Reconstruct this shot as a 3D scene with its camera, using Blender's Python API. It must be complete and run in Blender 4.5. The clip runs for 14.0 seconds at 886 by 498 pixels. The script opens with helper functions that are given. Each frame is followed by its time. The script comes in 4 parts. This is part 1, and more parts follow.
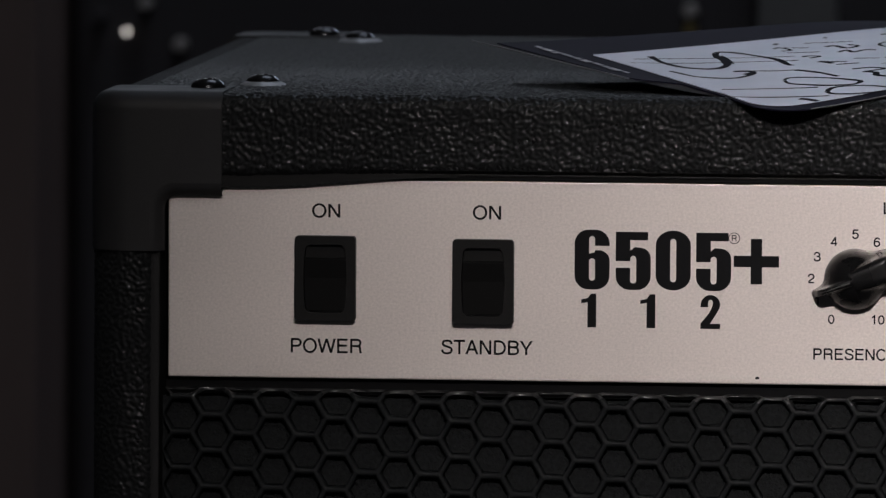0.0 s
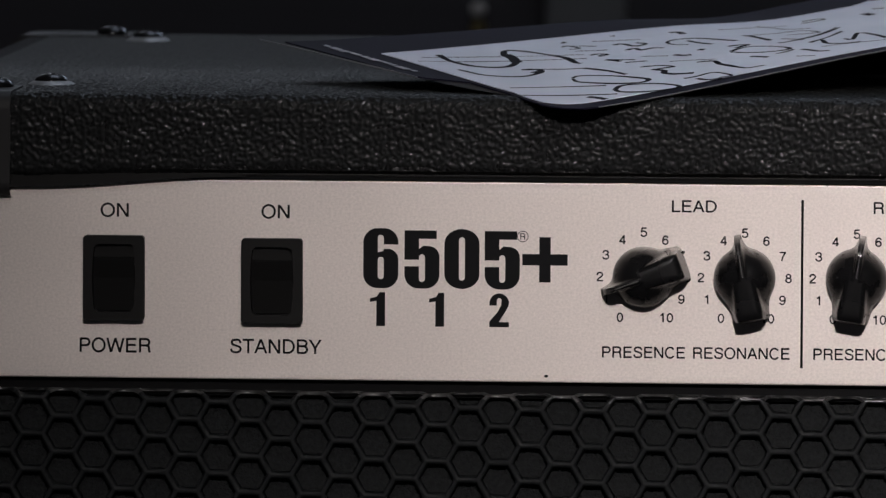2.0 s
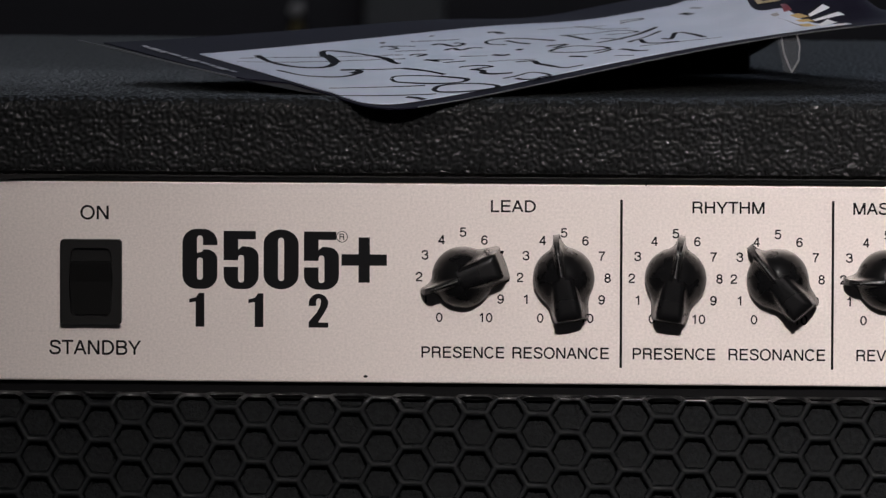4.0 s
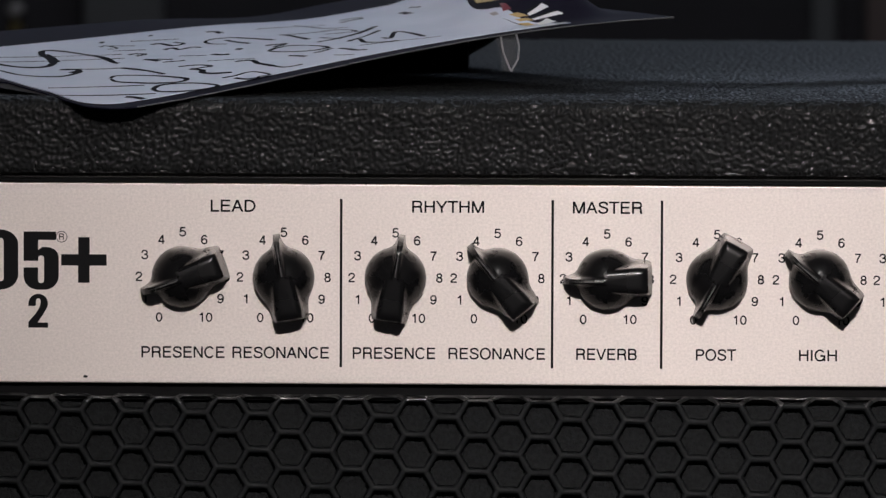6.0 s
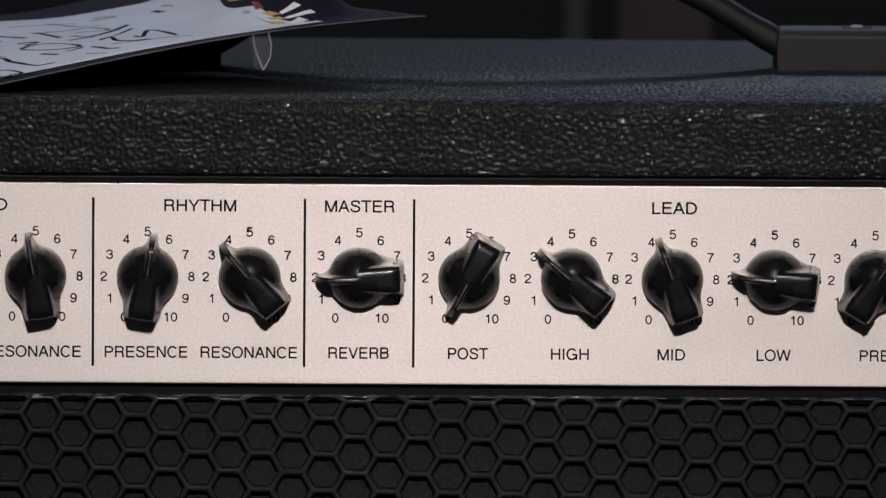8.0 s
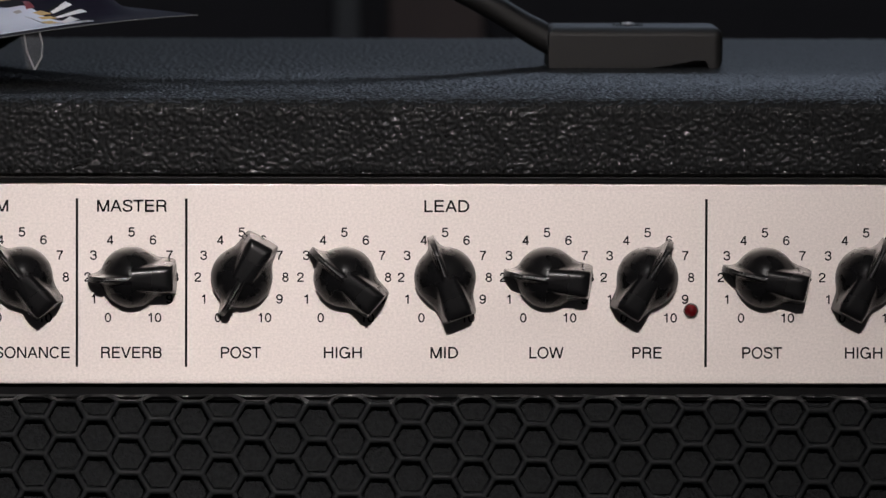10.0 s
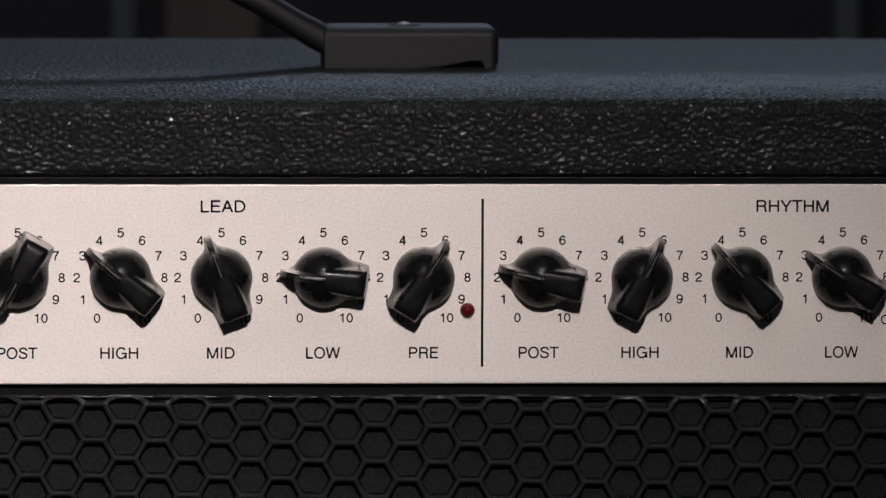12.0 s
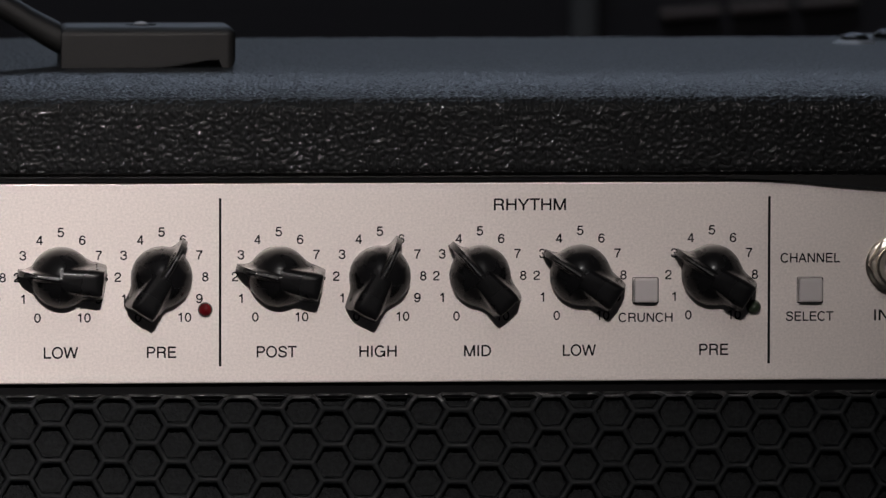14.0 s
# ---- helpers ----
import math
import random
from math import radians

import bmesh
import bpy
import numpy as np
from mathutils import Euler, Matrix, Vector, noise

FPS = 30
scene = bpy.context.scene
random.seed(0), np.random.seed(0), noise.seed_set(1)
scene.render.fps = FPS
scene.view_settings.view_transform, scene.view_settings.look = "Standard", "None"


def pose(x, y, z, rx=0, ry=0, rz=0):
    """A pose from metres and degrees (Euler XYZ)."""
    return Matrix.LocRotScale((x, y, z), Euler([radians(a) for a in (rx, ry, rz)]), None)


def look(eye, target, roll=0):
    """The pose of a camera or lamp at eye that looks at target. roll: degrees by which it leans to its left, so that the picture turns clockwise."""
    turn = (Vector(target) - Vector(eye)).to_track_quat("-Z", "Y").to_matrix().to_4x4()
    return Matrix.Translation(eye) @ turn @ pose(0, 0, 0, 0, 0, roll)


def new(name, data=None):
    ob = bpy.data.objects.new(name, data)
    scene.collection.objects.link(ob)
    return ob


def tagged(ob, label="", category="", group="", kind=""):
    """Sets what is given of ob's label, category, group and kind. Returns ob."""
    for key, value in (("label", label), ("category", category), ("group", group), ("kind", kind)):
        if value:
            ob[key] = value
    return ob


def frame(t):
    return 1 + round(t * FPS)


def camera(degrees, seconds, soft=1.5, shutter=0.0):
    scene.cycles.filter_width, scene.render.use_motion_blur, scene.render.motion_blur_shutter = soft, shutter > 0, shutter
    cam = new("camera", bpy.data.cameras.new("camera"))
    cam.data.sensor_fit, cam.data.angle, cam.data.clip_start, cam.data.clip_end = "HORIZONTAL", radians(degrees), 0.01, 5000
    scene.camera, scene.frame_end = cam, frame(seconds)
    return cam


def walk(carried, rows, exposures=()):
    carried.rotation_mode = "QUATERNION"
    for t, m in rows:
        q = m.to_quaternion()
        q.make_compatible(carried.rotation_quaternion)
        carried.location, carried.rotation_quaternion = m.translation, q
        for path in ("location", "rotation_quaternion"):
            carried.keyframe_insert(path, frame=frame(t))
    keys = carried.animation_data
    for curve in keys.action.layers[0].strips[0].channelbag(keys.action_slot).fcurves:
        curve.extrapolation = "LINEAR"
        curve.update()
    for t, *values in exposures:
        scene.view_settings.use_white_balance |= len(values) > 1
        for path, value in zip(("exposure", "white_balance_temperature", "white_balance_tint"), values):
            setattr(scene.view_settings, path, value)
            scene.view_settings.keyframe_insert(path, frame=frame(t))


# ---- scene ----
cam = camera(5.6814, 14.0, 1.36)
# A tripod pan: the eye stands still and turns. Z0 is the height of the lower end of the panel's dividing lines.
Z0 = 0.400
EYE = (0.0, -2.1724, Z0 + 0.1900)
PAN = [  # seconds, yaw, pitch, roll
    (0.0, 5.4265, -4.2438, -0.3167),
    (0.5, 5.1488, -4.2421, -0.3203),
    (1.0, 4.8082, -4.2419, -0.2813),
    (1.5, 4.4544, -4.2424, -0.2853),
    (2.0, 4.0668, -4.2449, -0.2749),
    (2.2, 3.9443, -4.2455, -0.2651),
    (4.3, 2.6682, -4.2380, -0.2430),
    (4.5, 2.4947, -4.2379, -0.2614),
    (5.0, 2.0431, -4.2352, -0.2122),
    (5.5, 1.5484, -4.2374, -0.2257),
    (6.0, 1.1004, -4.2355, -0.2252),
    (6.5, 0.7101, -4.2344, -0.2316),
    (7.0, 0.2504, -4.2321, -0.2174),
    (7.2, 0.0804, -4.2336, -0.2658),
    (9.3, -1.4269, -4.2367, -0.2546),
    (9.5, -1.5994, -4.2354, -0.2275),
    (10.0, -1.9589, -4.2385, -0.2055),
    (10.5, -2.3604, -4.2366, -0.2060),
    (11.0, -2.6895, -4.2372, -0.1865),
    (11.5, -3.0811, -4.2361, -0.1865),
    (12.0, -3.3978, -4.2332, -0.2002),
    (12.5, -3.7575, -4.2372, -0.1757),
    (13.0, -4.1808, -4.2355, -0.1758),
    (13.5, -4.6509, -4.2356, -0.1314),
    (14.0, -5.0857, -4.2341, -0.1276),
]
EXPOSURES = [(0.0, 0.0), (14.0, 0.0)]
walk(cam, [(t, pose(*EYE, 90 + pitch, 0, yaw) @ pose(0, 0, 0, 0, 0, -roll)) for t, yaw, pitch, roll in PAN], EXPOSURES)
cam.data.dof.use_dof = True
cam.data.dof.focus_distance = 2.179
cam.data.dof.aperture_fstop = 43.0

# ---------------------------------------------------------------- light
world = bpy.data.worlds.new("world")
scene.world = world
world.use_nodes = True
world.node_tree.nodes["Background"].inputs[0].default_value = (0.5, 0.55, 0.65, 1)
world.node_tree.nodes["Background"].inputs[1].default_value = 0.0


def area_lamp(name, eye, target, sx, sy, watts, color):
    data = bpy.data.lights.new(name, "AREA")
    data.shape, data.size, data.size_y = "RECTANGLE", sx, sy
    data.energy, data.color = watts, color
    ob = new(name, data)
    ob.matrix_world = look(eye, target)
    return ob


area_lamp("back_lamp", (0.66, 3.1, 1.62), (0.0, 0.1, Z0 + 0.06), 1.1, 0.4, 4.9, (0.66, 0.78, 1.0))
# Unseen second lamp, added to brighten the left of the amplifier's top.
area_lamp("back_lamp", (-0.80, 3.1, 1.62), (0.0, 0.1, Z0 + 0.06), 1.1, 0.4, 2.3, (0.80, 0.87, 1.0))
# Unseen fill, narrowed onto the gear behind so that it shows faintly.
area_lamp("background_fill", (0.05, 1.12, 2.62), (0.0, 1.52, 0.4), 0.6, 0.3, 1.3, (0.85, 0.9, 1.0)).data.spread = radians(48)
area_lamp("overhead_lamp", (0.1, 0.9, 2.62), (0.1, 0.3, 0), 1.0, 1.3, 11.3, (0.72, 0.82, 1.0))
area_lamp("ceiling_strip", (0.08, -2.35, 2.62), (0.06, 0.0, 0.4), 0.5, 0.2, 9.5, (1.0, 0.98, 0.97))
key = area_lamp("shop_spotlight", (0.06, -1.96, Z0 + 0.88), (0.02, 0.0, Z0 - 0.03), 0.09, 0.09, 0.45, (1.0, 0.912, 0.895))
key.data.shape = "DISK"
key.data.spread = radians(19.5)


# ---------------------------------------------------------------- materials
def material(name, color, rough=0.5, metal=0.0, spec=0.5):
    m = bpy.data.materials.new(name)
    m.use_nodes = True
    b = m.node_tree.nodes["Principled BSDF"]
    b.inputs["Base Color"].default_value = (*color, 1)
    b.inputs["Roughness"].default_value = rough
    b.inputs["Metallic"].default_value = metal
    b.inputs["Specular IOR Level"].default_value = spec
    return m


def node(m, kind, **kw):
    n = m.node_tree.nodes.new(kind)
    for k, v in kw.items():
        n.inputs[k].default_value = v
    return n


def link(m, a, out, b, inp):
    m.node_tree.links.new(a.outputs[out], b.inputs[inp])


def coords(m, scale=(1, 1, 1), kind="Object"):
    tc = node(m, "ShaderNodeTexCoord")
    mp = node(m, "ShaderNodeMapping")
    mp.inputs["Scale"].default_value = scale
    link(m, tc, kind, mp, "Vector")
    return mp


def mottled(m, c1, c2, scale=60.0, detail=4.0, stretch=(1, 1, 1), lo=0.35, hi=0.65):
    """Base colour that wanders between two tones."""
    b = m.node_tree.nodes["Principled BSDF"]
    mp = coords(m, stretch)
    n = node(m, "ShaderNodeTexNoise", Scale=scale, Detail=detail, Roughness=0.6)
    link(m, mp, "Vector", n, "Vector")
    r = node(m, "ShaderNodeValToRGB")
    r.color_ramp.elements[0].position, r.color_ramp.elements[1].position = lo, hi
    r.color_ramp.elements[0].color, r.color_ramp.elements[1].color = (*c1, 1), (*c2, 1)
    link(m, n, "Fac", r, "Fac")
    link(m, r, "Color", b, "Base Color")
    return n


def rough_wander(m, lo, hi, scale=40.0, stretch=(1, 1, 1)):
    b = m.node_tree.nodes["Principled BSDF"]
    mp = coords(m, stretch)
    n = node(m, "ShaderNodeTexNoise", Scale=scale, Detail=3.0)
    link(m, mp, "Vector", n, "Vector")
    r = node(m, "ShaderNodeMapRange")
    r.inputs["From Min"].default_value, r.inputs["From Max"].default_value = 0.3, 0.7
    r.inputs["To Min"].default_value, r.inputs["To Max"].default_value = lo, hi
    link(m, n, "Fac", r, "Value")
    link(m, r, "Result", b, "Roughness")


def relief(m, scale, strength, distance, detail=2.0, stretch=(1, 1, 1), distortion=0.0):
    b = m.node_tree.nodes["Principled BSDF"]
    mp = coords(m, stretch)
    n = node(m, "ShaderNodeTexNoise", Scale=scale, Detail=detail, Distortion=distortion)
    link(m, mp, "Vector", n, "Vector")
    bump = node(m, "ShaderNodeBump", Strength=strength, Distance=distance)
    link(m, n, "Fac", bump, "Height")
    link(m, bump, "Normal", b, "Normal")
    return bump


def tolex_material():
    """Black pebbled vinyl: smooth worm-like grains of about a millimetre and a half over broader unevenness, dull with a thin gloss."""
    m = material("black_tolex", (0.0058, 0.0060, 0.0062), 0.6, 0, 0.02)
    b = m.node_tree.nodes["Principled BSDF"]
    b.inputs["Coat Weight"].default_value = 0.14
    b.inputs["Coat Roughness"].default_value = 0.205
    mp = coords(m, (0.96, 1.0, 1.0))
    grain = node(m, "ShaderNodeTexNoise", Scale=1040.0, Detail=0.0, Distortion=0.0)
    broad = node(m, "ShaderNodeTexNoise", Scale=95.0, Detail=2.0)
    link(m, mp, "Vector", grain, "Vector")
    link(m, mp, "Vector", broad, "Vector")
    mul = node(m, "ShaderNodeMath")
    mul.operation = "MULTIPLY_ADD"
    mul.inputs[1].default_value = 0.5
    link(m, broad, "Fac", mul, 0)
    link(m, grain, "Fac", mul, 2)
    bump = node(m, "ShaderNodeBump", Strength=1.0, Distance=0.00052)
    link(m, mul, "Value", bump, "Height")
    link(m, bump, "Normal", b, "Normal")
    link(m, bump, "Normal", b, "Coat Normal")
    return m


TOLEX = tolex_material()
VINYL = material("black_pebbled_vinyl", (0.0115, 0.0122, 0.0126), 0.5, 0, 0.04)
VINYL.node_tree.nodes["Principled BSDF"].inputs["Coat Weight"].default_value = 0.165
VINYL.node_tree.nodes["Principled BSDF"].inputs["Coat Roughness"].default_value = 0.15
TRIM_VINYL = material("dull_vinyl_trim", (0.011, 0.011, 0.0115), 0.6, 0, 0.25)
relief(TRIM_VINYL, 1400, 0.6, 0.0003, 2, (1, 1, 0.4))
CAP = material("black_corner_plastic", (0.021, 0.021, 0.022), 0.5, 0, 0.2)
relief(CAP, 1500, 0.12, 0.0002)
rough_wander(CAP, 0.45, 0.58, 60)
ALU = material("brushed_aluminium", (0.70, 0.65, 0.62), 0.5, 0.7, 0.5)
mottled(ALU, (0.65, 0.60, 0.567), (0.82, 0.754, 0.714), 1700, 5, (0.85, 1, 1), 0.28, 0.72)
relief(ALU, 2300, 0.24, 0.0001, 4, (0.85, 1, 1))
rough_wander(ALU, 0.44, 0.54, 50, (0.4, 1, 1))
INK = material("black_print", (0.005, 0.005, 0.006), 0.6, 0, 0.12)
BAKELITE = material("black_gloss_knob", (0.006, 0.006, 0.0065), 0.27, 0, 0.3)
rough_wander(BAKELITE, 0.23, 0.32, 160)
BAKELITE.node_tree.nodes["Principled BSDF"].inputs["Coat Weight"].default_value = 0.18
BAKELITE.node_tree.nodes["Principled BSDF"].inputs["Coat Roughness"].default_value = 0.07
LINE = material("grey_pointer_line", (0.045, 0.045, 0.045), 0.5)
SWITCH = material("black_switch_bezel", (0.004, 0.004, 0.004), 0.55, 0, 0.2)
relief(SWITCH, 2600, 0.15, 0.0001)
ROCKER = material("black_rocker", (0.006, 0.006, 0.006), 0.3, 0, 0.32)
GREY_BUTTON = material("grey_push_button", (0.48, 0.45, 0.445), 0.6, 0, 0.25)
# Near-black standing in for shade in gaps, slots and recesses; also the baffle.
SHADOW_GAP = material("gap_shade_black", (0.009, 0.009, 0.0094), 0.95, 0, 0.05)
GRILLE = material("black_painted_grille", (0.0082, 0.0094, 0.0102), 0.62, 0, 0.16)
relief(GRILLE, 1500, 0.55, 0.0003, 3)
rough_wander(GRILLE, 0.5, 0.72, 90)
# Grille paint with pale dashes coloured in for the glints along the fold.
FOLD = material("grille_fold_glints", (0.02, 0.021, 0.022), 0.3, 0.2, 0.5)
mottled(FOLD, (0.006, 0.0065, 0.007), (0.06, 0.06, 0.06), 260, 2, (1, 0.2, 0.2), 0.4, 0.66)
CLOTH = material("black_grille_cloth", (0.0115, 0.0113, 0.0118), 0.9, 0, 0.1)
mottled(CLOTH, (0.0085, 0.0092, 0.0097), (0.0155, 0.0168, 0.0175), 900, 3)
relief(CLOTH, 1600, 0.9, 0.0005)
CHROME = material("nickel", (0.80, 0.73, 0.62), 0.3, 1.0)
BLACK_METAL = material("black_oxide_screw", (0.03, 0.03, 0.032), 0.22, 0.8)
WASHER = material("cup_washer", (0.26, 0.26, 0.265), 0.5, 0.7)
LED = material("red_led_lens", (0.10, 0.004, 0.006), 0.16)
GREEN_LED = material("green_led_lens", (0.025, 0.035, 0.022), 0.15)
HANDLE = material("black_handle_rubber", (0.0075, 0.0075, 0.0075), 0.55, 0, 0.3)
relief(HANDLE, 1800, 0.2, 0.0002)
PAPER = material("white_card", (0.75, 0.79, 0.87), 0.6, 0, 0.25)
mottled(PAPER, (0.56, 0.62, 0.73), (0.64, 0.69, 0.80), 30, 3)
NAVY = material("navy_print", (0.0085, 0.0076, 0.0165), 0.7, 0, 0.08)
PEN = material("marker_ink", (0.016, 0.017, 0.022), 0.8, 0, 0.02)
GOLD = material("gold_print", (0.52, 0.33, 0.08), 0.4)
MAROON = material("maroon_print", (0.20, 0.02, 0.03), 0.4)
WHITE_PRINT = material("white_print", (0.8, 0.8, 0.8), 0.4)
SLEEVE = material("smoky_sleeve_film", (0.022, 0.018, 0.016), 0.6, 0, 0.05)
EDGE = material("laminate_edge", (0.11, 0.11, 0.115), 0.4)
BORDER_PRINT = material("grey_white_print", (0.35, 0.34, 0.36), 0.5)
CARPET = material("dark_carpet", (0.03, 0.028, 0.028), 0.95)
mottled(CARPET, (0.04, 0.038, 0.038), (0.08, 0.075, 0.075), 300, 4)
WALL = material("grey_painted_wall", (0.22, 0.22, 0.225), 0.9)
mottled(WALL, (0.09, 0.09, 0.10), (0.12, 0.116, 0.12), 8, 4)
CEIL = material("ceiling_paint", (0.6, 0.6, 0.6), 0.9)
mottled(CEIL, (0.33, 0.33, 0.33), (0.38, 0.38, 0.37), 12, 4)
BROWN = material("brown_wood", (0.16, 0.09, 0.07), 0.6)
mottled(BROWN, (0.075, 0.053, 0.05), (0.11, 0.078, 0.07), 14, 5, (1, 1, 0.15))
DARK = material("dark_cabinet_cloth", (0.034, 0.032, 0.035), 0.9, 0, 0.1)
relief(DARK, 900, 0.5, 0.0005)
STEEL_DARK = material("dull_grey_paint", (0.075, 0.075, 0.078), 0.6)
BROWN_GREY = material("faded_brown", (0.10, 0.08, 0.075), 0.6)
BRASS = material("dull_brass", (0.22, 0.17, 0.07), 0.4, 0.6)
PILOT = material("pilot_lamp_glow", (0.8, 0.8, 0.8), 0.4)
PILOT.node_tree.nodes["Principled BSDF"].inputs["Emission Color"].default_value = (1.0, 0.93, 0.85, 1)
PILOT.node_tree.nodes["Principled BSDF"].inputs["Emission Strength"].default_value = 1.3
STEEL = material("dull_steel", (0.36, 0.34, 0.33), 0.4, 0.5)


def clear_plastic(name, share, milky=0.0):
    m = bpy.data.materials.new(name)
    m.use_nodes = True
    nt = m.node_tree
    nt.nodes.clear()
    out = nt.nodes.new("ShaderNodeOutputMaterial")
    mix = nt.nodes.new("ShaderNodeMixShader")
    tr = nt.nodes.new("ShaderNodeBsdfTransparent")
    gl = nt.nodes.new("ShaderNodeBsdfPrincipled")
    gl.inputs["Base Color"].default_value = (0.8, 0.8, 0.82, 1)
    gl.inputs["Roughness"].default_value = 0.2
    mix.inputs[0].default_value = share
    nt.links.new(tr.outputs[0], mix.inputs[1])
    haze = nt.nodes.new("ShaderNodeBsdfTranslucent")
    body = nt.nodes.new("ShaderNodeMixShader")
    body.inputs[0].default_value = milky
    nt.links.new(gl.outputs[0], body.inputs[1])
    nt.links.new(haze.outputs[0], body.inputs[2])
    nt.links.new(body.outputs[0], mix.inputs[2])
    nt.links.new(mix.outputs[0], out.inputs[0])
    return m


CLEAR = clear_plastic("clear_plastic", 0.10, 0.5)
NYLON = clear_plastic("clear_nylon", 0.32, 0.5)

# ---------------------------------------------------------------- mesh helpers (millimetres; z is counted from Z0)


def mm(x, y, z):
    return Vector((x / 1000, y / 1000, Z0 + z / 1000))


def even_faces(me):
    """Normals weighted by area, so that large flat faces stay flat beside their rounded edges."""
    near = [[] for _ in me.vertices]
    for p in me.polygons:
        for v in p.vertices:
            near[v].append((p.normal.copy(), p.area))
    out = []
    for p in me.polygons:
        for v in p.vertices:
            n = Vector()
            for m, area in near[v]:
                if m.dot(p.normal) > 0.79:
                    n += m * area
            out.append(n.normalized())
    me.normals_split_custom_set(out)


def to_mesh(name, bm, mat, smooth=True):
    me = bpy.data.meshes.new(name)
    bm.normal_update()
    bm.to_mesh(me)
    bm.free()
    me.materials.append(mat)
    if smooth:
        for p in me.polygons:
            p.use_smooth = True
        me.set_sharp_from_angle(angle=radians(38))
        if len(me.polygons) < 2500:
            even_faces(me)
    return me


def part(name, bm, mat, parent=None, label="", smooth=True):
    ob = new(name, to_mesh(name, bm, mat, smooth))
    if parent:
        ob.parent = parent
    return tagged(ob, label) if label else ob


def part_of(name, me, parent, m=None, label=""):
    ob = new(name, me)
    ob.parent = parent
    if m is not None:
        ob.matrix_basis = m
    return tagged(ob, label) if label else ob


def thing(name, label, category, group="", kind="", at=(0, 0, 0)):
    ob = new(name)
    ob.location = at
    return tagged(ob, label, category, group, kind)


def add_box(bm, x0, x1, y0, y1, z0, z1, bevel=0.0, seg=2, raw=False):
    """A box in millimetres (or, raw, in metres), its edges rounded."""
    vs = bmesh.ops.create_cube(bm, size=1)["verts"]
    k = 1.0 if raw else 0.001
    lift = 0.0 if raw else Z0
    for v in vs:
        v.co = Vector(((x0 + (v.co.x + 0.5) * (x1 - x0)) * k, (y0 + (v.co.y + 0.5) * (y1 - y0)) * k, lift + (z0 + (v.co.z + 0.5) * (z1 - z0)) * k))
    if bevel:
        es = list({e for v in vs for e in v.link_edges})
        bmesh.ops.bevel(bm, geom=es, offset=bevel * k, segments=seg, profile=0.5, affect="EDGES", clamp_overlap=True)
    return bm


def box(x0, x1, y0, y1, z0, z1, bevel=0.0, seg=2, raw=False):
    return add_box(bmesh.new(), x0, x1, y0, y1, z0, z1, bevel, seg, raw)


def soft_box(x0, x1, y0, y1, z0, z1, upright, level):
    """A box whose upright edges are rounded more than its level ones."""
    bm = box(x0, x1, y0, y1, z0, z1)
    es = [e for e in bm.edges if abs(e.verts[0].co.z - e.verts[1].co.z) > 1e-6]
    bmesh.ops.bevel(bm, geom=es, offset=upright / 1000, segments=7, profile=0.5, affect="EDGES")
    top = max(v.co.z for v in bm.verts)
    foot = min(v.co.z for v in bm.verts)
    es = [e for e in bm.edges if all(abs(v.co.z - top) < 1e-6 for v in e.verts) or all(abs(v.co.z - foot) < 1e-6 for v in e.verts)]
    bmesh.ops.bevel(bm, geom=es, offset=level / 1000, segments=6, profile=0.5, affect="EDGES")
    return bm


def lathe(profile, n=32):
    """Turn (radius, height) pairs in metres round the local z axis."""
    bm = bmesh.new()
    rings = []
    for r, h in profile:
        if r < 1e-7:
            rings.append([bm.verts.new((0, 0, h))])
        else:
            rings.append([bm.verts.new((r * math.cos(2 * math.pi * i / n), r * math.sin(2 * math.pi * i / n), h)) for i in range(n)])
    for a, b in zip(rings, rings[1:]):
        for i in range(n):
            j = (i + 1) % n
            q = [a[i % len(a)], a[j % len(a)], b[j % len(b)], b[i % len(b)]]
            q = [v for k, v in enumerate(q) if v not in q[:k]]
            if len(q) > 2:
                bm.faces.new(q)
    return bm


def tube(points, radius, n=8):
    bm = bmesh.new()
    rings = []
    pts = [Vector(p) for p in points]
    for i, p in enumerate(pts):
        d = (pts[min(i + 1, len(pts) - 1)] - pts[max(i - 1, 0)]).normalized()
        s = d.cross(Vector((0, 1, 0.01))).normalized()
        t = d.cross(s)
        rings.append([bm.verts.new(p + radius * (math.cos(a) * s + math.sin(a) * t)) for a in [2 * math.pi * k / n for k in range(n)]])
    for a, b in zip(rings, rings[1:]):
        for k in range(n):
            bm.faces.new((a[k], a[(k + 1) % n], b[(k + 1) % n], b[k]))
    bm.faces.new(rings[0])
    bm.faces.new(rings[-1][::-1])
    bmesh.ops.recalc_face_normals(bm, faces=bm.faces)
    return bm


def plate(outlines, y, depth):
    """Flat printed or cut shapes in the x-z plane: outlines in millimetres, holes as further outlines of the same shape."""
    cu = bpy.data.curves.new("outline", "CURVE")
    cu.dimensions, cu.fill_mode, cu.extrude = "2D", "BOTH", depth / 2000
    for o in outlines:
        s = cu.splines.new("POLY")
        s.points.add(len(o) - 1)
        for p, (x, z) in zip(s.points, o):
            p.co = (x / 1000, z / 1000, 0, 1)
        s.use_cyclic_u = True
    return curve_mesh(cu, Matrix.Translation((0, y / 1000, Z0)) @ pose(0, 0, 0, 90))


def curve_mesh(cu, m):
    ob = new("scratch", cu)
    me = bpy.data.meshes.new_from_object(ob.evaluated_get(bpy.context.evaluated_depsgraph_get()))
    bpy.data.objects.remove(ob)
    me.transform(m)
    return me


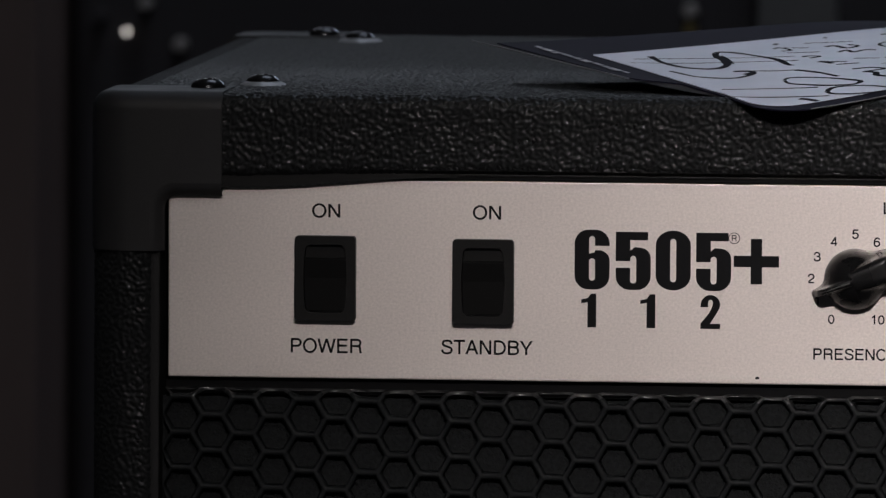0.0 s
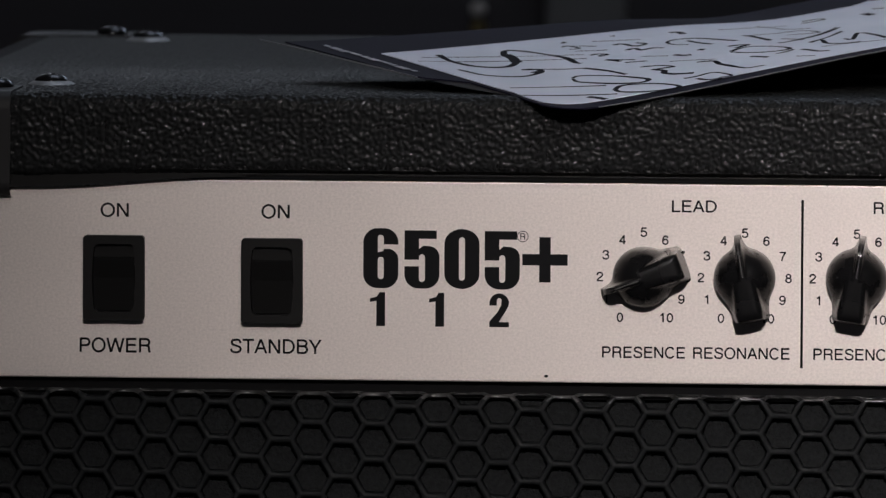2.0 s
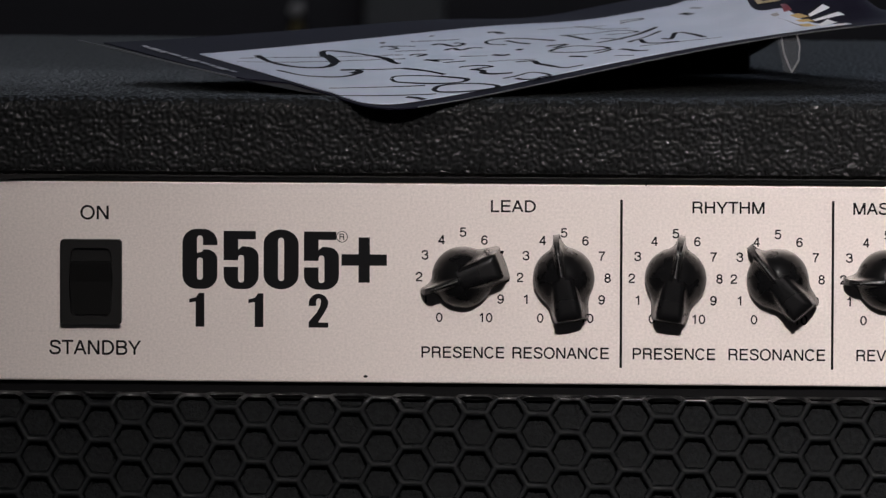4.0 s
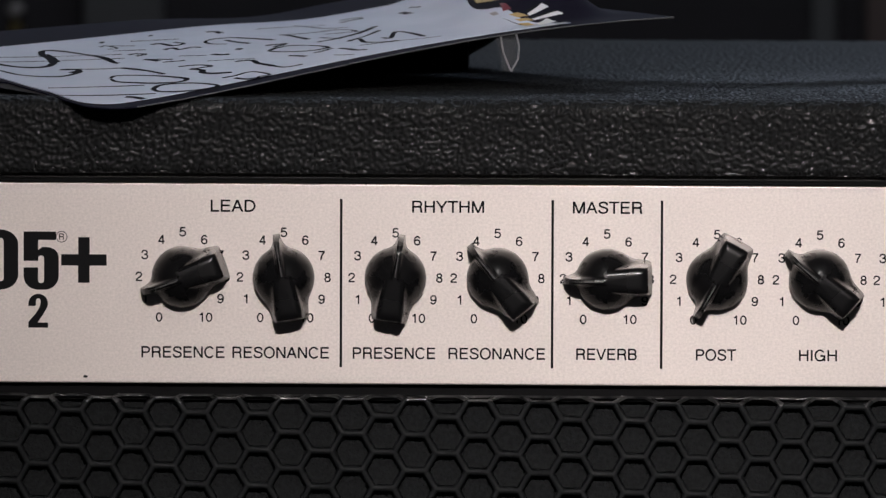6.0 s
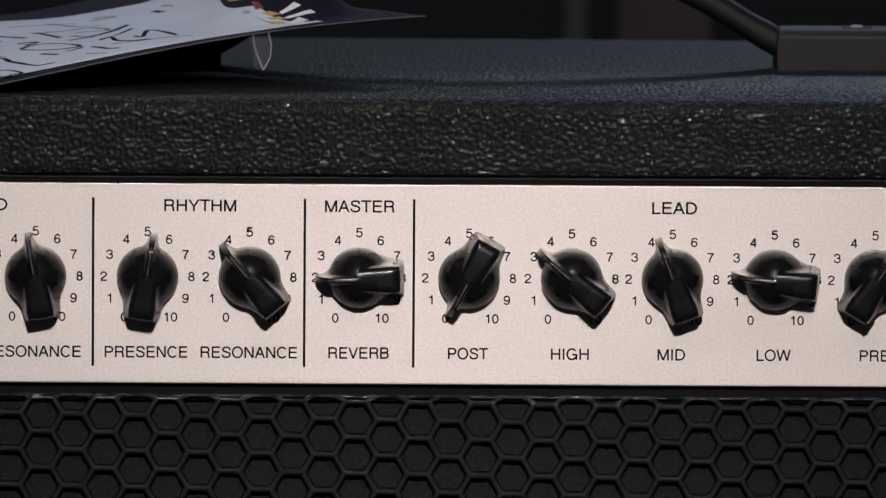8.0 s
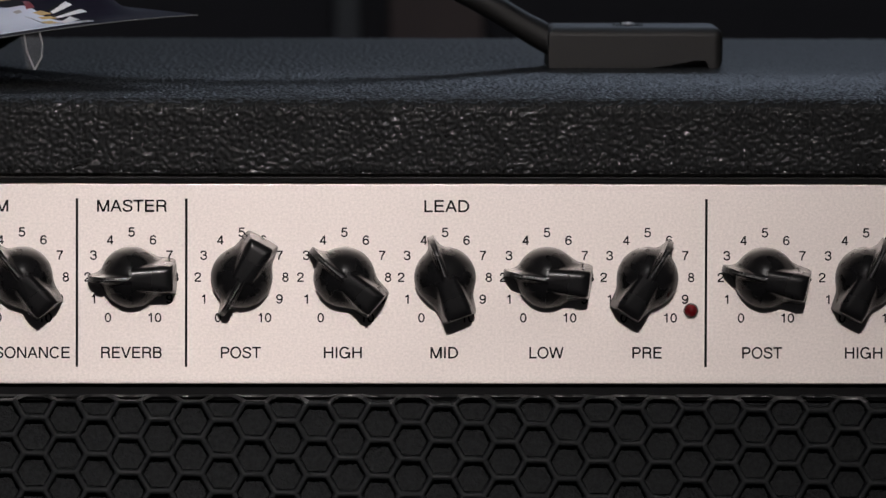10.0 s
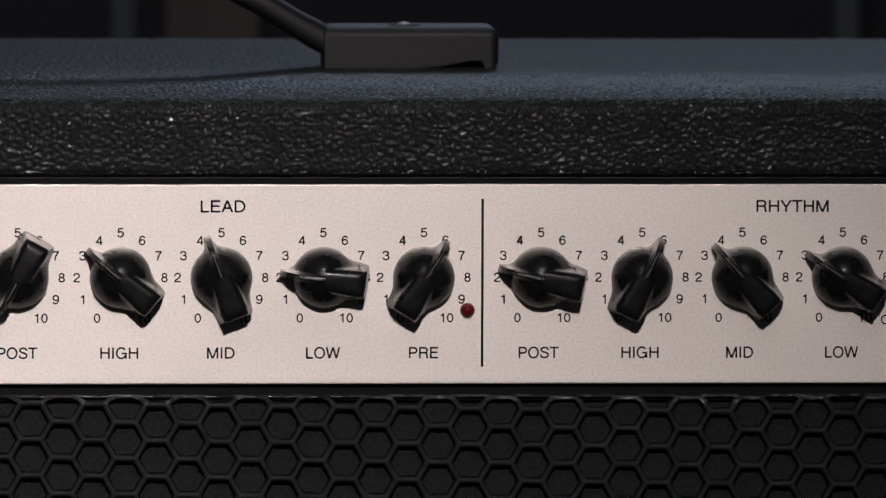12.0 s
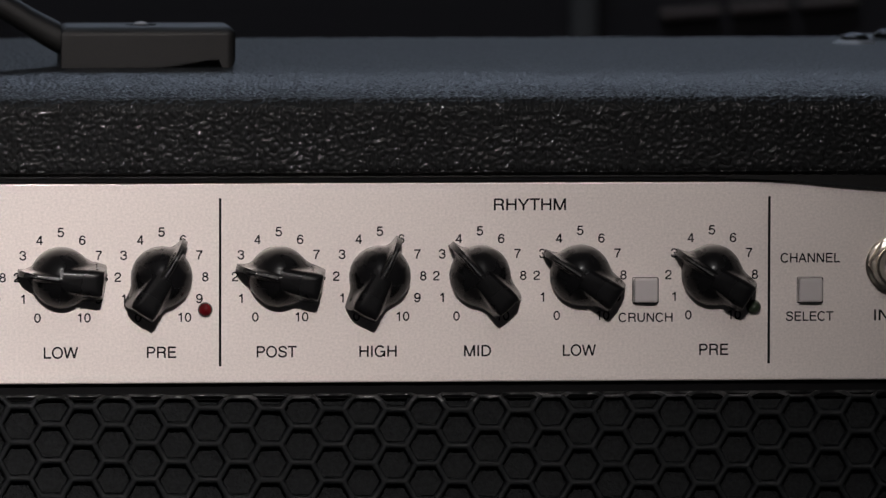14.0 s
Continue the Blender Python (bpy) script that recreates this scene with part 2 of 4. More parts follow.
# A plain grotesque alphabet drawn as ribbons of one stroke width, in thousandths of its em; capitals are 718 high.
ADVANCE = dict(zip("ABCDEGHILMNOPRSTUVWY", (667, 667, 722, 722, 667, 778, 722, 278, 556, 833, 722, 778, 667, 722, 667, 611, 722, 667, 944, 667)))


def bar(x0, y0, x1, y1):
    return [(x0, y0), (x1, y1)]


def oval(cx, cy, rx, ry, a0=0, a1=360, n=20):
    return [(cx + rx * math.cos(radians(a0 + (a1 - a0) * i / n)), cy + ry * math.sin(radians(a0 + (a1 - a0) * i / n))) for i in range(n + 1)]


def bend(*pts):
    """A smooth line through the points."""
    p = [Vector(q) for q in pts]
    p = [2 * p[0] - p[1], *p, 2 * p[-1] - p[-2]]
    out = []
    for a, b, c, d in zip(p, p[1:], p[2:], p[3:]):
        out += [tuple(0.5 * ((2 * b) + (c - a) * t + (2 * a - 5 * b + 4 * c - d) * t * t + (3 * b - a - 3 * c + d) * t ** 3)) for t in (0, 0.25, 0.5, 0.75)]
    return out + [pts[-1]]


def bowl(x, right, top, foot, straight):
    r = right - straight
    return [(x, top)] + oval(straight, (top + foot) / 2, r, (top - foot) / 2, 90, -90, 12) + [(x, foot)]


NINE = [oval(276, 478, 195, 187), bend((471, 478), (476, 373), (456, 223), (386, 103), (276, 41), (176, 63), (106, 123), (91, 173))]
GLYPHS = {
    "A": [bar(56, 0, 334, 718), bar(612, 0, 334, 718), bar(150, 250, 518, 250)],
    "B": [bar(118, 0, 118, 718), bowl(118, 560, 676, 384, 390), bowl(118, 585, 384, 42, 400)],
    "C": [oval(372, 359, 290, 336, 38, 322)],
    "D": [bar(123, 0, 123, 718), bowl(123, 632, 676, 42, 330)],
    "E": [bar(128, 0, 128, 718), bar(86, 676, 605, 676), bar(86, 376, 570, 376), bar(86, 42, 616, 42)],
    "G": [oval(375, 359, 293, 336, 40, 340), bar(400, 335, 705, 335), bar(663, 370, 663, 0)],
    "H": [bar(119, 0, 119, 718), bar(604, 0, 604, 718), bar(119, 375, 604, 375)],
    "I": [bar(139, 0, 139, 718)],
    "L": [bar(118, 0, 118, 718), bar(76, 42, 537, 42)],
    "M": [bar(115, 0, 115, 718), bar(719, 0, 719, 718), bar(125, 718, 417, 0), bar(709, 718, 417, 0)],
    "N": [bar(118, 0, 118, 718), bar(604, 0, 604, 718), bar(128, 718, 594, 0)],
    "O": [oval(389, 359, 308, 336)],
    "P": [bar(128, 0, 128, 718), bowl(128, 580, 676, 336, 400)],
    "R": [bar(130, 0, 130, 718), bowl(130, 604, 676, 356, 430), bend((430, 356), (540, 325), (586, 240), (592, 110), (632, 0))],
    "S": [bend((572, 505), (540, 612), (440, 668), (335, 677), (220, 660), (138, 595), (134, 500), (200, 430), (340, 380), (480, 335), (562, 268), (572, 185), (520, 92),
               (420, 48), (330, 40), (210, 55), (120, 120), (92, 225))],
    "T": [bar(14, 676, 597, 676), bar(305, 0, 305, 676)],
    "U": [[(121, 718)] + oval(361, 262, 240, 222, 180, 360, 14) + [(602, 718)]],
    "V": [bar(62, 718, 333, 0), bar(604, 718, 333, 0)],
    "W": [bar(60, 718, 245, 0), bar(472, 718, 245, 0), bar(472, 718, 699, 0), bar(884, 718, 699, 0)],
    "Y": [bar(60, 718, 334, 285), bar(608, 718, 334, 285), bar(334, 0, 334, 310)],
    "0": [oval(278, 351, 200, 312)],
    "1": [bar(318, 0, 318, 703), bend((105, 535), (210, 552), (275, 610), (300, 690))],
    "2": [bend((70, 470), (92, 588), (180, 652), (280, 662), (398, 632), (462, 540), (450, 440), (375, 345), (250, 252), (125, 155), (66, 42)), bar(40, 42, 507, 42)],
    "3": [bend((68, 495), (102, 608), (190, 658), (280, 662), (388, 635), (450, 560), (442, 462), (380, 392), (240, 374)),
          bend((240, 374), (388, 352), (468, 285), (480, 190), (430, 92), (330, 42), (250, 40), (140, 70), (82, 140), (66, 215))],
    "4": [bar(65, 190, 375, 680), bar(25, 203, 523, 203), bar(385, 0, 385, 703)],
    "5": [bar(480, 660, 135, 660), bar(140, 690, 98, 330), bend((98, 340), (170, 410), (270, 430), (400, 395), (470, 300), (474, 200), (420, 92), (310, 40), (210, 42), (110, 92), (70, 180))],
    "6": [[(556 - x, 703 - y) for x, y in o] for o in NINE],
    "7": [bar(37, 660, 523, 660), bend((490, 640), (380, 490), (265, 260), (215, 0))],
    "8": [oval(278, 518, 165, 145), oval(278, 205, 195, 167)],
    "9": NINE,
}


def letters(text, height, width=0.0, weight=114.0):
    """A mesh of upright lettering in its own x-z plane, centred; cap height and whole width in metres."""
    bm = bmesh.new()
    pen, lo, hi = 0.0, 1e9, -1e9
    for ch in text:
        for stroke in GLYPHS[ch]:
            pts = [Vector((x + pen, y)) for x, y in stroke]
            closed = (pts[0] - pts[-1]).length < 1e-3
            last = None
            for i, p in enumerate(pts):
                before = pts[i - 1] if i else (pts[-2] if closed else p)
                after = pts[i + 1] if i + 1 < len(pts) else (pts[1] if closed else p)
                d = (after - before).normalized()
                side = Vector((-d.y, d.x)) * weight / 2
                if len(pts) == 2 and abs(d.y) > 0.3:      # slanting bars end level with the line of writing
                    side = Vector((-math.copysign(weight / 2 / abs(d.y) ** 0.8, d.y), 0))
                pair = [bm.verts.new((q.x, 0, q.y)) for q in (p + side, p - side)]
                lo, hi = min(lo, pair[0].co.x, pair[1].co.x), max(hi, pair[0].co.x, pair[1].co.x)
                if last:
                    bm.faces.new((last[0], last[1], pair[1], pair[0]))
                last = pair
        pen += ADVANCE.get(ch, 556)
    sz = height / 718
    sx = width / (hi - lo) if width else sz
    for v in bm.verts:
        v.co = Vector(((v.co.x - (lo + hi) / 2) * sx, 0, (v.co.z - 359) * sz))
    for f in bm.faces:
        f.normal_update()
        if f.normal.y > 0:
            f.normal_flip()
    me = bpy.data.meshes.new("lettering")
    bm.to_mesh(me)
    bm.free()
    me.materials.append(INK)
    return me


# ---------------------------------------------------------------- the room
def room():
    x0, x1, y0, y1, h, w = -2.6, 2.6, -3.2, 3.4, 2.7, 0.12
    def slab(name, label, cat, *b, mat):
        return tagged(part(name, box(*b, raw=True), mat, smooth=False), label, cat, kind="structure")
    slab("floor", "dark low-pile carpet covering the shop floor", "floor", x0, x1, y0, y1, -0.1, 0, mat=CARPET)
    slab("ceiling", "plain pale painted ceiling above the shop", "ceiling", x0, x1, y0, y1, h, h + 0.1, mat=CEIL)
    slab("wall_north", "grey painted shop wall behind the amplifiers", "wall", x0, x1, y1, y1 + w, 0, h, mat=WALL)
    slab("wall_south", "grey painted shop wall", "wall", x0, x1, y0 - w, y0, 0, h, mat=WALL)
    slab("wall_west", "grey painted shop wall", "wall", x0 - w, x0, y0, y1, 0, h, mat=WALL)
    slab("wall_east", "grey painted shop wall", "wall", x1, x1 + w, y0, y1, 0, h, mat=WALL)


room()

# ---------------------------------------------------------------- the amplifier
XL, XR, YF, YB, ZT, ZB = -293.0, 368.6, -3.0, 298.0, 65.6, -372.0
MID = (XL + XR) / 2
amp = thing("guitar_amplifier", "black tolex combo guitar amplifier with brushed aluminium control panel", "guitar amplifier")


def cabinet():
    bm = soft_box(XL, XR, YF, YB, ZT - 438.4, ZT, 11.0, 6.0)
    bm.faces.ensure_lookup_table()
    front = max((f for f in bm.faces if f.normal.y < -0.99), key=lambda f: f.calc_area())
    outer = list(front.verts)
    bmesh.ops.delete(bm, geom=[front], context="FACES_ONLY")
    cx, cz = MID / 1000, Z0 + (ZT + ZB) / 2000
    outer.sort(key=lambda v: math.atan2(v.co.z - cz, v.co.x - cx))
    hole = sorted([(-279.5, 47.2), (351.5, 47.2), (351.5, -356), (-279.5, -356)], key=lambda p: math.atan2(p[1] / 1000 + Z0 - cz, p[0] / 1000 - cx))
    a = [bm.verts.new(mm(x, YF, z)) for x, z in hole]
    b = [bm.verts.new(mm(x, YF + 1.6, z)) for x, z in hole]
    c = [bm.verts.new(mm(x, 45, z)) for x, z in hole]
    for v, (x, z) in zip(a, hole):
        v.co = mm(x + (-0.3 if x < 0 else 0.3), YF, z + (0.3 if z > 0 else -0.3))
    for r, s in ((outer, a), (a, b), (b, c)):
        for i in range(4):
            bm.faces.new((r[i], r[(i + 1) % 4], s[(i + 1) % 4], s[i]))
    bmesh.ops.recalc_face_normals(bm, faces=bm.faces)
    part("cabinet", bm, TOLEX, amp, "black pebbled tolex covering")
    part("baffle", box(-279.4, 351.4, 14, 24, -356, 47.1), SHADOW_GAP, amp)
    for x in (XL + 40, XR - 40):
        for y in (YF + 40, YB - 40):
            part("foot", lathe([(0, 0), (0.018, 0), (0.021, 0.004), (0.019, 0.030), (0, 0.030)], 20), SWITCH, amp).location = (x / 1000, y / 1000, 0)
    # dull inner edge beside the panel; near-black strips give the gaps their shade
    part("inner_trim", box(-278.9, -276.0, -2.2, 12, -355, 46.0, 0.8), TRIM_VINYL, amp)
    part("inner_trim", box(348.0, 350.9, -2.2, 12, -355, 46.0, 0.8), TRIM_VINYL, amp)
    part("upper_gap_shade", box(-262, 334, -1.2, 10, 45.1, 47.6, 0.4), SHADOW_GAP, amp)
    part("lower_gap_shade", box(-275, 347, 2.5, 12, -8.5, -4.6, 0.4), SHADOW_GAP, amp)


cabinet()


def lattice_noise(x, y, seed):
    """Smooth gradient noise on a unit lattice, for arrays."""
    rng = np.random.RandomState(seed)
    g = rng.rand(256, 256) * 2 * np.pi
    gx, gy = np.cos(g), np.sin(g)
    i, j = np.floor(x).astype(int), np.floor(y).astype(int)
    u, v = x - i, y - j
    fu, fv = u ** 3 * (u * (6 * u - 15) + 10), v ** 3 * (v * (6 * v - 15) + 10)

    def corner(a, b):
        k, m = (i + a) % 256, (j + b) % 256
        return gx[k, m] * (u - a) + gy[k, m] * (v - b)

    low = corner(0, 0) * (1 - fu) + corner(1, 0) * fu
    high = corner(0, 1) * (1 - fu) + corner(1, 1) * fu
    return low * (1 - fv) + high * fv


def pebbles(a, b, fade=1.0):
    """Height of the vinyl's grain in millimetres: rounded pebbles and worms, over a broad unevenness."""
    wa, wb = a + 0.5 * lattice_noise(a / 2.1, b / 2.1, 5), b + 0.5 * lattice_noise(a / 2.1 + 40, b / 2.1, 6)
    n = lattice_noise(wa / 1.08, wb / 1.08, 1) + 0.3 * lattice_noise(wa / 0.66, wb / 0.66, 2)
    pebble = 0.5 + 0.5 * np.tanh(2.2 * n)
    return -0.1 + fade * (0.60 * pebble + 0.12 * lattice_noise(a / 9, b / 9, 3)) + (1 - fade) * 0.24


def grid_mesh(name, X, Y, Z, mat):
    """A smooth sheet through a grid of places in millimetres."""
    co = np.stack([X / 1000, Y / 1000, Z / 1000 + Z0], -1).reshape(-1, 3)
    rows, cols = X.shape
    k = (np.arange(rows - 1)[:, None] * cols + np.arange(cols - 1)[None, :]).ravel()
    quads = np.stack([k, k + 1, k + cols + 1, k + cols], -1).ravel()
    me = bpy.data.meshes.new(name)
    me.vertices.add(len(co))
    me.vertices.foreach_set("co", co.ravel())
    me.loops.add(len(quads))
    me.loops.foreach_set("vertex_index", quads)
    me.polygons.add(len(quads) // 4)
    me.polygons.foreach_set("loop_start", np.arange(0, len(quads), 4))
    me.polygons.foreach_set("use_smooth", np.ones(len(quads) // 4, bool))
    me.update()
    me.materials.append(mat)
    return me


def wrapped(S, r, roll, front):
    """Way along a sheet that rolls in (radius roll), runs up a front, and turns over an edge (radius r):
    depth and height on that way, and the outward normal."""
    turned, over = roll * math.pi / 2, r * math.pi / 2
    low = np.clip(1 - S / turned, 0, 1) * math.pi / 2
    a = np.clip((S - turned - front) / r, 0, math.pi / 2)
    past = np.clip(S - turned - front - over, 0, None)
    depth = np.where(low > 0, roll - roll * np.cos(low), r - r * np.cos(a)) + past
    height = np.clip(S - turned, 0, front) + r * np.sin(a) - roll * np.sin(low)
    return depth, height, -np.cos(a) * np.cos(low), np.sin(a) - np.sin(low)


def tolex_sheets():
    """The vinyl over the front rail, its rounded edge and the top, rolled in below; and over the stile beside the panel."""
    r, roll, z_low = 3.6, 2.2, 49.2
    front = ZT - r - z_low
    flat = roll * math.pi / 2 + front + r * math.pi / 2
    steps, at = [0.0], 0.0
    while at < flat + YB - r - YF - 8:
        at += 0.3 if at - flat < 15 else 0.3 + 0.0075 * (at - flat - 15)
        steps.append(at)
    X, S = np.meshgrid(np.linspace(XL + 10.5, XR - 10.5, 1950), np.array(steps))
    H = pebbles(X, S, np.clip(1.15 - (S - flat) / 330, 0.6, 1.0))
    depth, height, ny, nz = wrapped(S, r, roll, front)
    # towards the corners the lower edge sags onto the torn flap
    sag = 1.3 * np.clip((np.abs(X - MID) - 238) / 55, 0, 1) ** 1.5 * np.clip(1 - height / front, 0, 1)
    me = grid_mesh("tolex_covering", X, YF + depth + H * ny, z_low + height + H * nz - sag, VINYL)
    part_of("tolex_covering", me, amp, label="black pebbled vinyl over the front rail and top")
    # the stile: the same, turned on its side
    r = 10.0
    wide = -279.6 - roll + 1.6 - (XL + r)
    S, Zs = np.meshgrid(np.arange(0.0, roll * 1.57 + wide + r * 1.57 + 20, 0.3), np.arange(-75.0, 40.0, 0.3))
    H = pebbles(Zs + 700, S + 300)
    depth, across, ny, nx = wrapped(S, r, roll, wide)
    me = grid_mesh("stile_covering", -278.0 - roll - across - H * nx, YF + depth + H * ny, Zs, VINYL)
    part_of("stile_covering", me, amp, label="black pebbled vinyl over the side rail")
    part("bead", tube([mm(-262 + 60.0 * k, -1.4, 46.35) for k in range(11)], 0.0003, 8), TRIM_VINYL, amp, "thin vinyl bead above the panel")

tolex_sheets()


def torn_flap(sign):
    """The tolex turned in at the corner: a dark flap with a torn lower edge that narrows to nothing."""
    low, x0, x1 = [], (-262.0 if sign < 0 else 314.0), (-203.0 if sign < 0 else 263.0)
    n = 170
    for i in range(n + 1):
        t = i / n
        x = x0 + (x1 - x0) * t
        ease = 0.5 - 0.5 * math.cos(math.pi * min(1, max(0, (t - 0.08) / 0.92)))
        z = 42.7 + 3.0 * ease + 0.16 * noise.noise((x * 0.9, 3, 0)) + 0.22 * noise.noise((x * 1.9, 8, 0)) + 0.12 * noise.noise((x * 4.3, 5, 0))
        low.append((x, z))
    me = plate([low + [(x1, 46.5), (x0 + 20 * (sign > 0), 46.5)] + ([(334.0, 42.5)] if sign > 0 else [])], -1.4, 0.8)
    me.materials.append(SWITCH)
    part_of("tolex_flap", me, amp, label="torn dark tolex edge")


torn_flap(-1)
torn_flap(1)


def corner_cap(flip_x, flip_y):
    bm = soft_box(XL - 0.7, XR + 0.7, YF - 1.2, YB + 0.9, ZB - 0.9, ZT + 0.6, 10.0, 4.5)

    def cut(co, no, clear=True):
        bmesh.ops.bisect_plane(bm, geom=bm.verts[:] + bm.edges[:] + bm.faces[:], plane_co=mm(*co), plane_no=Vector(no), clear_outer=clear)

    cut((-260.6, 0, 0), (1, 0, 0))
    cut((0, 0, 27), (0, 0, -1))
    cut((0, 24, 0), (0, 1, 0))
    if not flip_y:
        xa, za, rr = -278.4, 43.8, 6.4
        cx, cz = xa + rr, za - rr
        cut((xa, 0, 0), (1, 0, 0), False)
        cut((0, 0, za), (0, 0, 1), False)
        for k in (105, 120, 135, 150, 165):
            c, n = math.cos(radians(k)), math.sin(radians(k))
            cut((cx + rr * c, 0, cz + rr * n), (c, 0, n), False)
        drop = []
        for f in bm.faces:
            c = f.calc_center_median()
            x, z = c.x * 1000, (c.z - Z0) * 1000
            if f.normal.y < -0.9 and x > xa and z < za and not (x < cx and z > cz and math.hypot(x - cx, z - cz) > rr * 0.992):
                drop.append(f)
        bmesh.ops.delete(bm, geom=drop, context="FACES")
    else:
        cut((0, 0, 40), (0, 0, -1))
    bmesh.ops.solidify(bm, geom=bm.faces[:], thickness=0.0018)
    if not flip_y:
        path = [(-260.6, za, 0, -1)] + [(cx + rr * math.cos(radians(k)), cz + rr * math.sin(radians(k)), -math.cos(radians(k)), -math.sin(radians(k))) for k in range(90, 181, 10)] + [(xa, 27.0, 1, 0)]
        rows = [[bm.verts.new(mm(px + nx * o, YF - 1.2 + d, pz + nz * o)) for o, d in ((-0.2, 0.0), (0.9, 0.12), (1.9, 0.6), (2.8, 1.5), (3.3, 2.6), (3.4, 3.8))] for px, pz, nx, nz in path]
        for a, b in zip(rows, rows[1:]):
            for k in range(5):
                bm.faces.new((a[k], a[k + 1], b[k + 1], b[k]))
    if flip_x:
        bmesh.ops.scale(bm, vec=(-1, 1, 1), verts=bm.verts, space=Matrix.Translation((-MID / 1000, 0, 0)))
    if flip_y:
        bmesh.ops.scale(bm, vec=(1, -1, 1), verts=bm.verts, space=Matrix.Translation((0, -(YF + YB) / 2000, 0)))
    bmesh.ops.recalc_face_normals(bm, faces=bm.faces)
    part("corner_protector", bm, CAP, amp, "smooth black plastic corner protector")


for fx in (False, True):
    for fy in (False, True):
        corner_cap(fx, fy)


def screws():
    head = to_mesh("screw", lathe([(0, 0.0021), (0.0014, 0.00205), (0.0028, 0.0017), (0.0039, 0.0009), (0.0043, 0.0001), (0.0043, -0.0006), (0, -0.0006)], 32), BLACK_METAL)
    cross = bmesh.new()
    add_box(cross, -0.0016, 0.0016, -0.0003, 0.0003, 0.0014, 0.00218, raw=True)
    add_box(cross, -0.0003, 0.0003, -0.0016, 0.0016, 0.0014, 0.00216, raw=True)
    recess = to_mesh("cross_recess", cross, SHADOW_GAP, False)
    cup = to_mesh("washer", lathe([(0.0030, 0.0012), (0.0040, 0.0013), (0.0056, 0.0006), (0.0062, 0.0), (0.0030, 0.0)], 28), WASHER)
    spots = [(-266.5, 17.0, 0.8, False), (-255.0, 36.0, 0.9, True), (-266.0, YB - 20.0, 0.8, False), (-253.5, YB - 44.0, 0.9, True)]
    for x, y, up, washered in spots:
        for xx in (x, 2 * MID - x):
            s = part_of("screw", head, amp, Matrix.Translation(mm(xx, y, ZT + up)) @ pose(0, 0, 0, 0, 0, 31 * (x % 7)), "black cross-head screw")
            part_of("cross_recess", recess, s)
            if washered:
                part_of("washer", cup, amp, Matrix.Translation(mm(xx, y, ZT)))


screws()


# ---------------------------------------------------------------- control panel
panel = part("control_panel", box(-274.2, 346.2, 0, 2.4, -4.2, 44.95, 0.4, 3), ALU, amp, "brushed aluminium control panel with black lettering")

part("cut_edge", tube([mm(-205 + 51.5 * k, -0.02, 44.86) for k in range(10)], 0.00011, 6), CHROME, panel, "bright cut edge")


def lettering(text, x, z, cap, width=0.0):
    """One printed word."""
    part_of("lettering", letters(text, cap / 1000, width / 1000), panel, Matrix.Translation(mm(x, -0.06, z)))


for k, x in (("POWER", -235.1), ("STANDBY", -195.5)):
    lettering("ON", x - 0.1, 37.15, 3.35, 7.0)
lettering("POWER", -235.0, 3.9, 3.5, 17.6)
lettering("STANDBY", -195.4, 4.0, 3.5, 22.6)
for text, x, w in (("LEAD", -93.0, 11.0), ("RHYTHM", -40.5, 17.6), ("MASTER", -1.6, 17.0), ("LEAD", 75.2, 11.0), ("RHYTHM", 214.7, 17.8)):
    lettering(text, x, 39.4, 2.9, w)
for text, x, w in (("PRESENCE", -105.2, 20.3), ("RESONANCE", -81.3, 23.6), ("PRESENCE", -53.6, 20.2), ("RESONANCE", -28.5, 23.6), ("REVERB", -1.7, 14.8),
                   ("POST", 25.0, 9.8), ("HIGH", 49.9, 9.3), ("MID", 74.7, 6.8), ("LOW", 99.7, 8.4), ("PRE", 124.3, 7.2),
                   ("POST", 152.5, 9.8), ("HIGH", 177.4, 9.2), ("MID", 201.9, 6.7), ("LOW", 227.0, 8.2), ("PRE", 260.2, 7.2)):
    lettering(text, x, 3.5, 2.75, w)
lettering("CRUNCH", 243.3, 11.5, 2.2, 13.4)
lettering("CHANNEL", 284.0, 26.0, 2.3, 14.8)
lettering("SELECT", 283.9, 11.6, 2.3, 11.8)
lettering("INPUT", 306.2, 11.8, 2.7, 12.6)

for x in (-66.6, -15.0, 11.65, 138.65, 273.8):
    part("dividing_line", box(x - 0.31, x + 0.31, -0.08, 0.1, 0.0, 41.2), INK, panel, smooth=False)


def arc(cx, cz, rx, rz, a0, a1, n=10):
    return [(cx + rx * math.cos(radians(a0 + (a1 - a0) * i / n)), cz + rz * math.sin(radians(a0 + (a1 - a0) * i / n))) for i in range(n + 1)]


def slot(x0, x1, z0, z1, rx, rz):
    return arc(x1 - rx, z1 - rz, rx, rz, 0, 90) + arc(x0 + rx, z1 - rz, rx, rz, 90, 180) + arc(x0 + rx, z0 + rz, rx, rz, 180, 270) + arc(x1 - rx, z0 + rz, rx, rz, 270, 360)


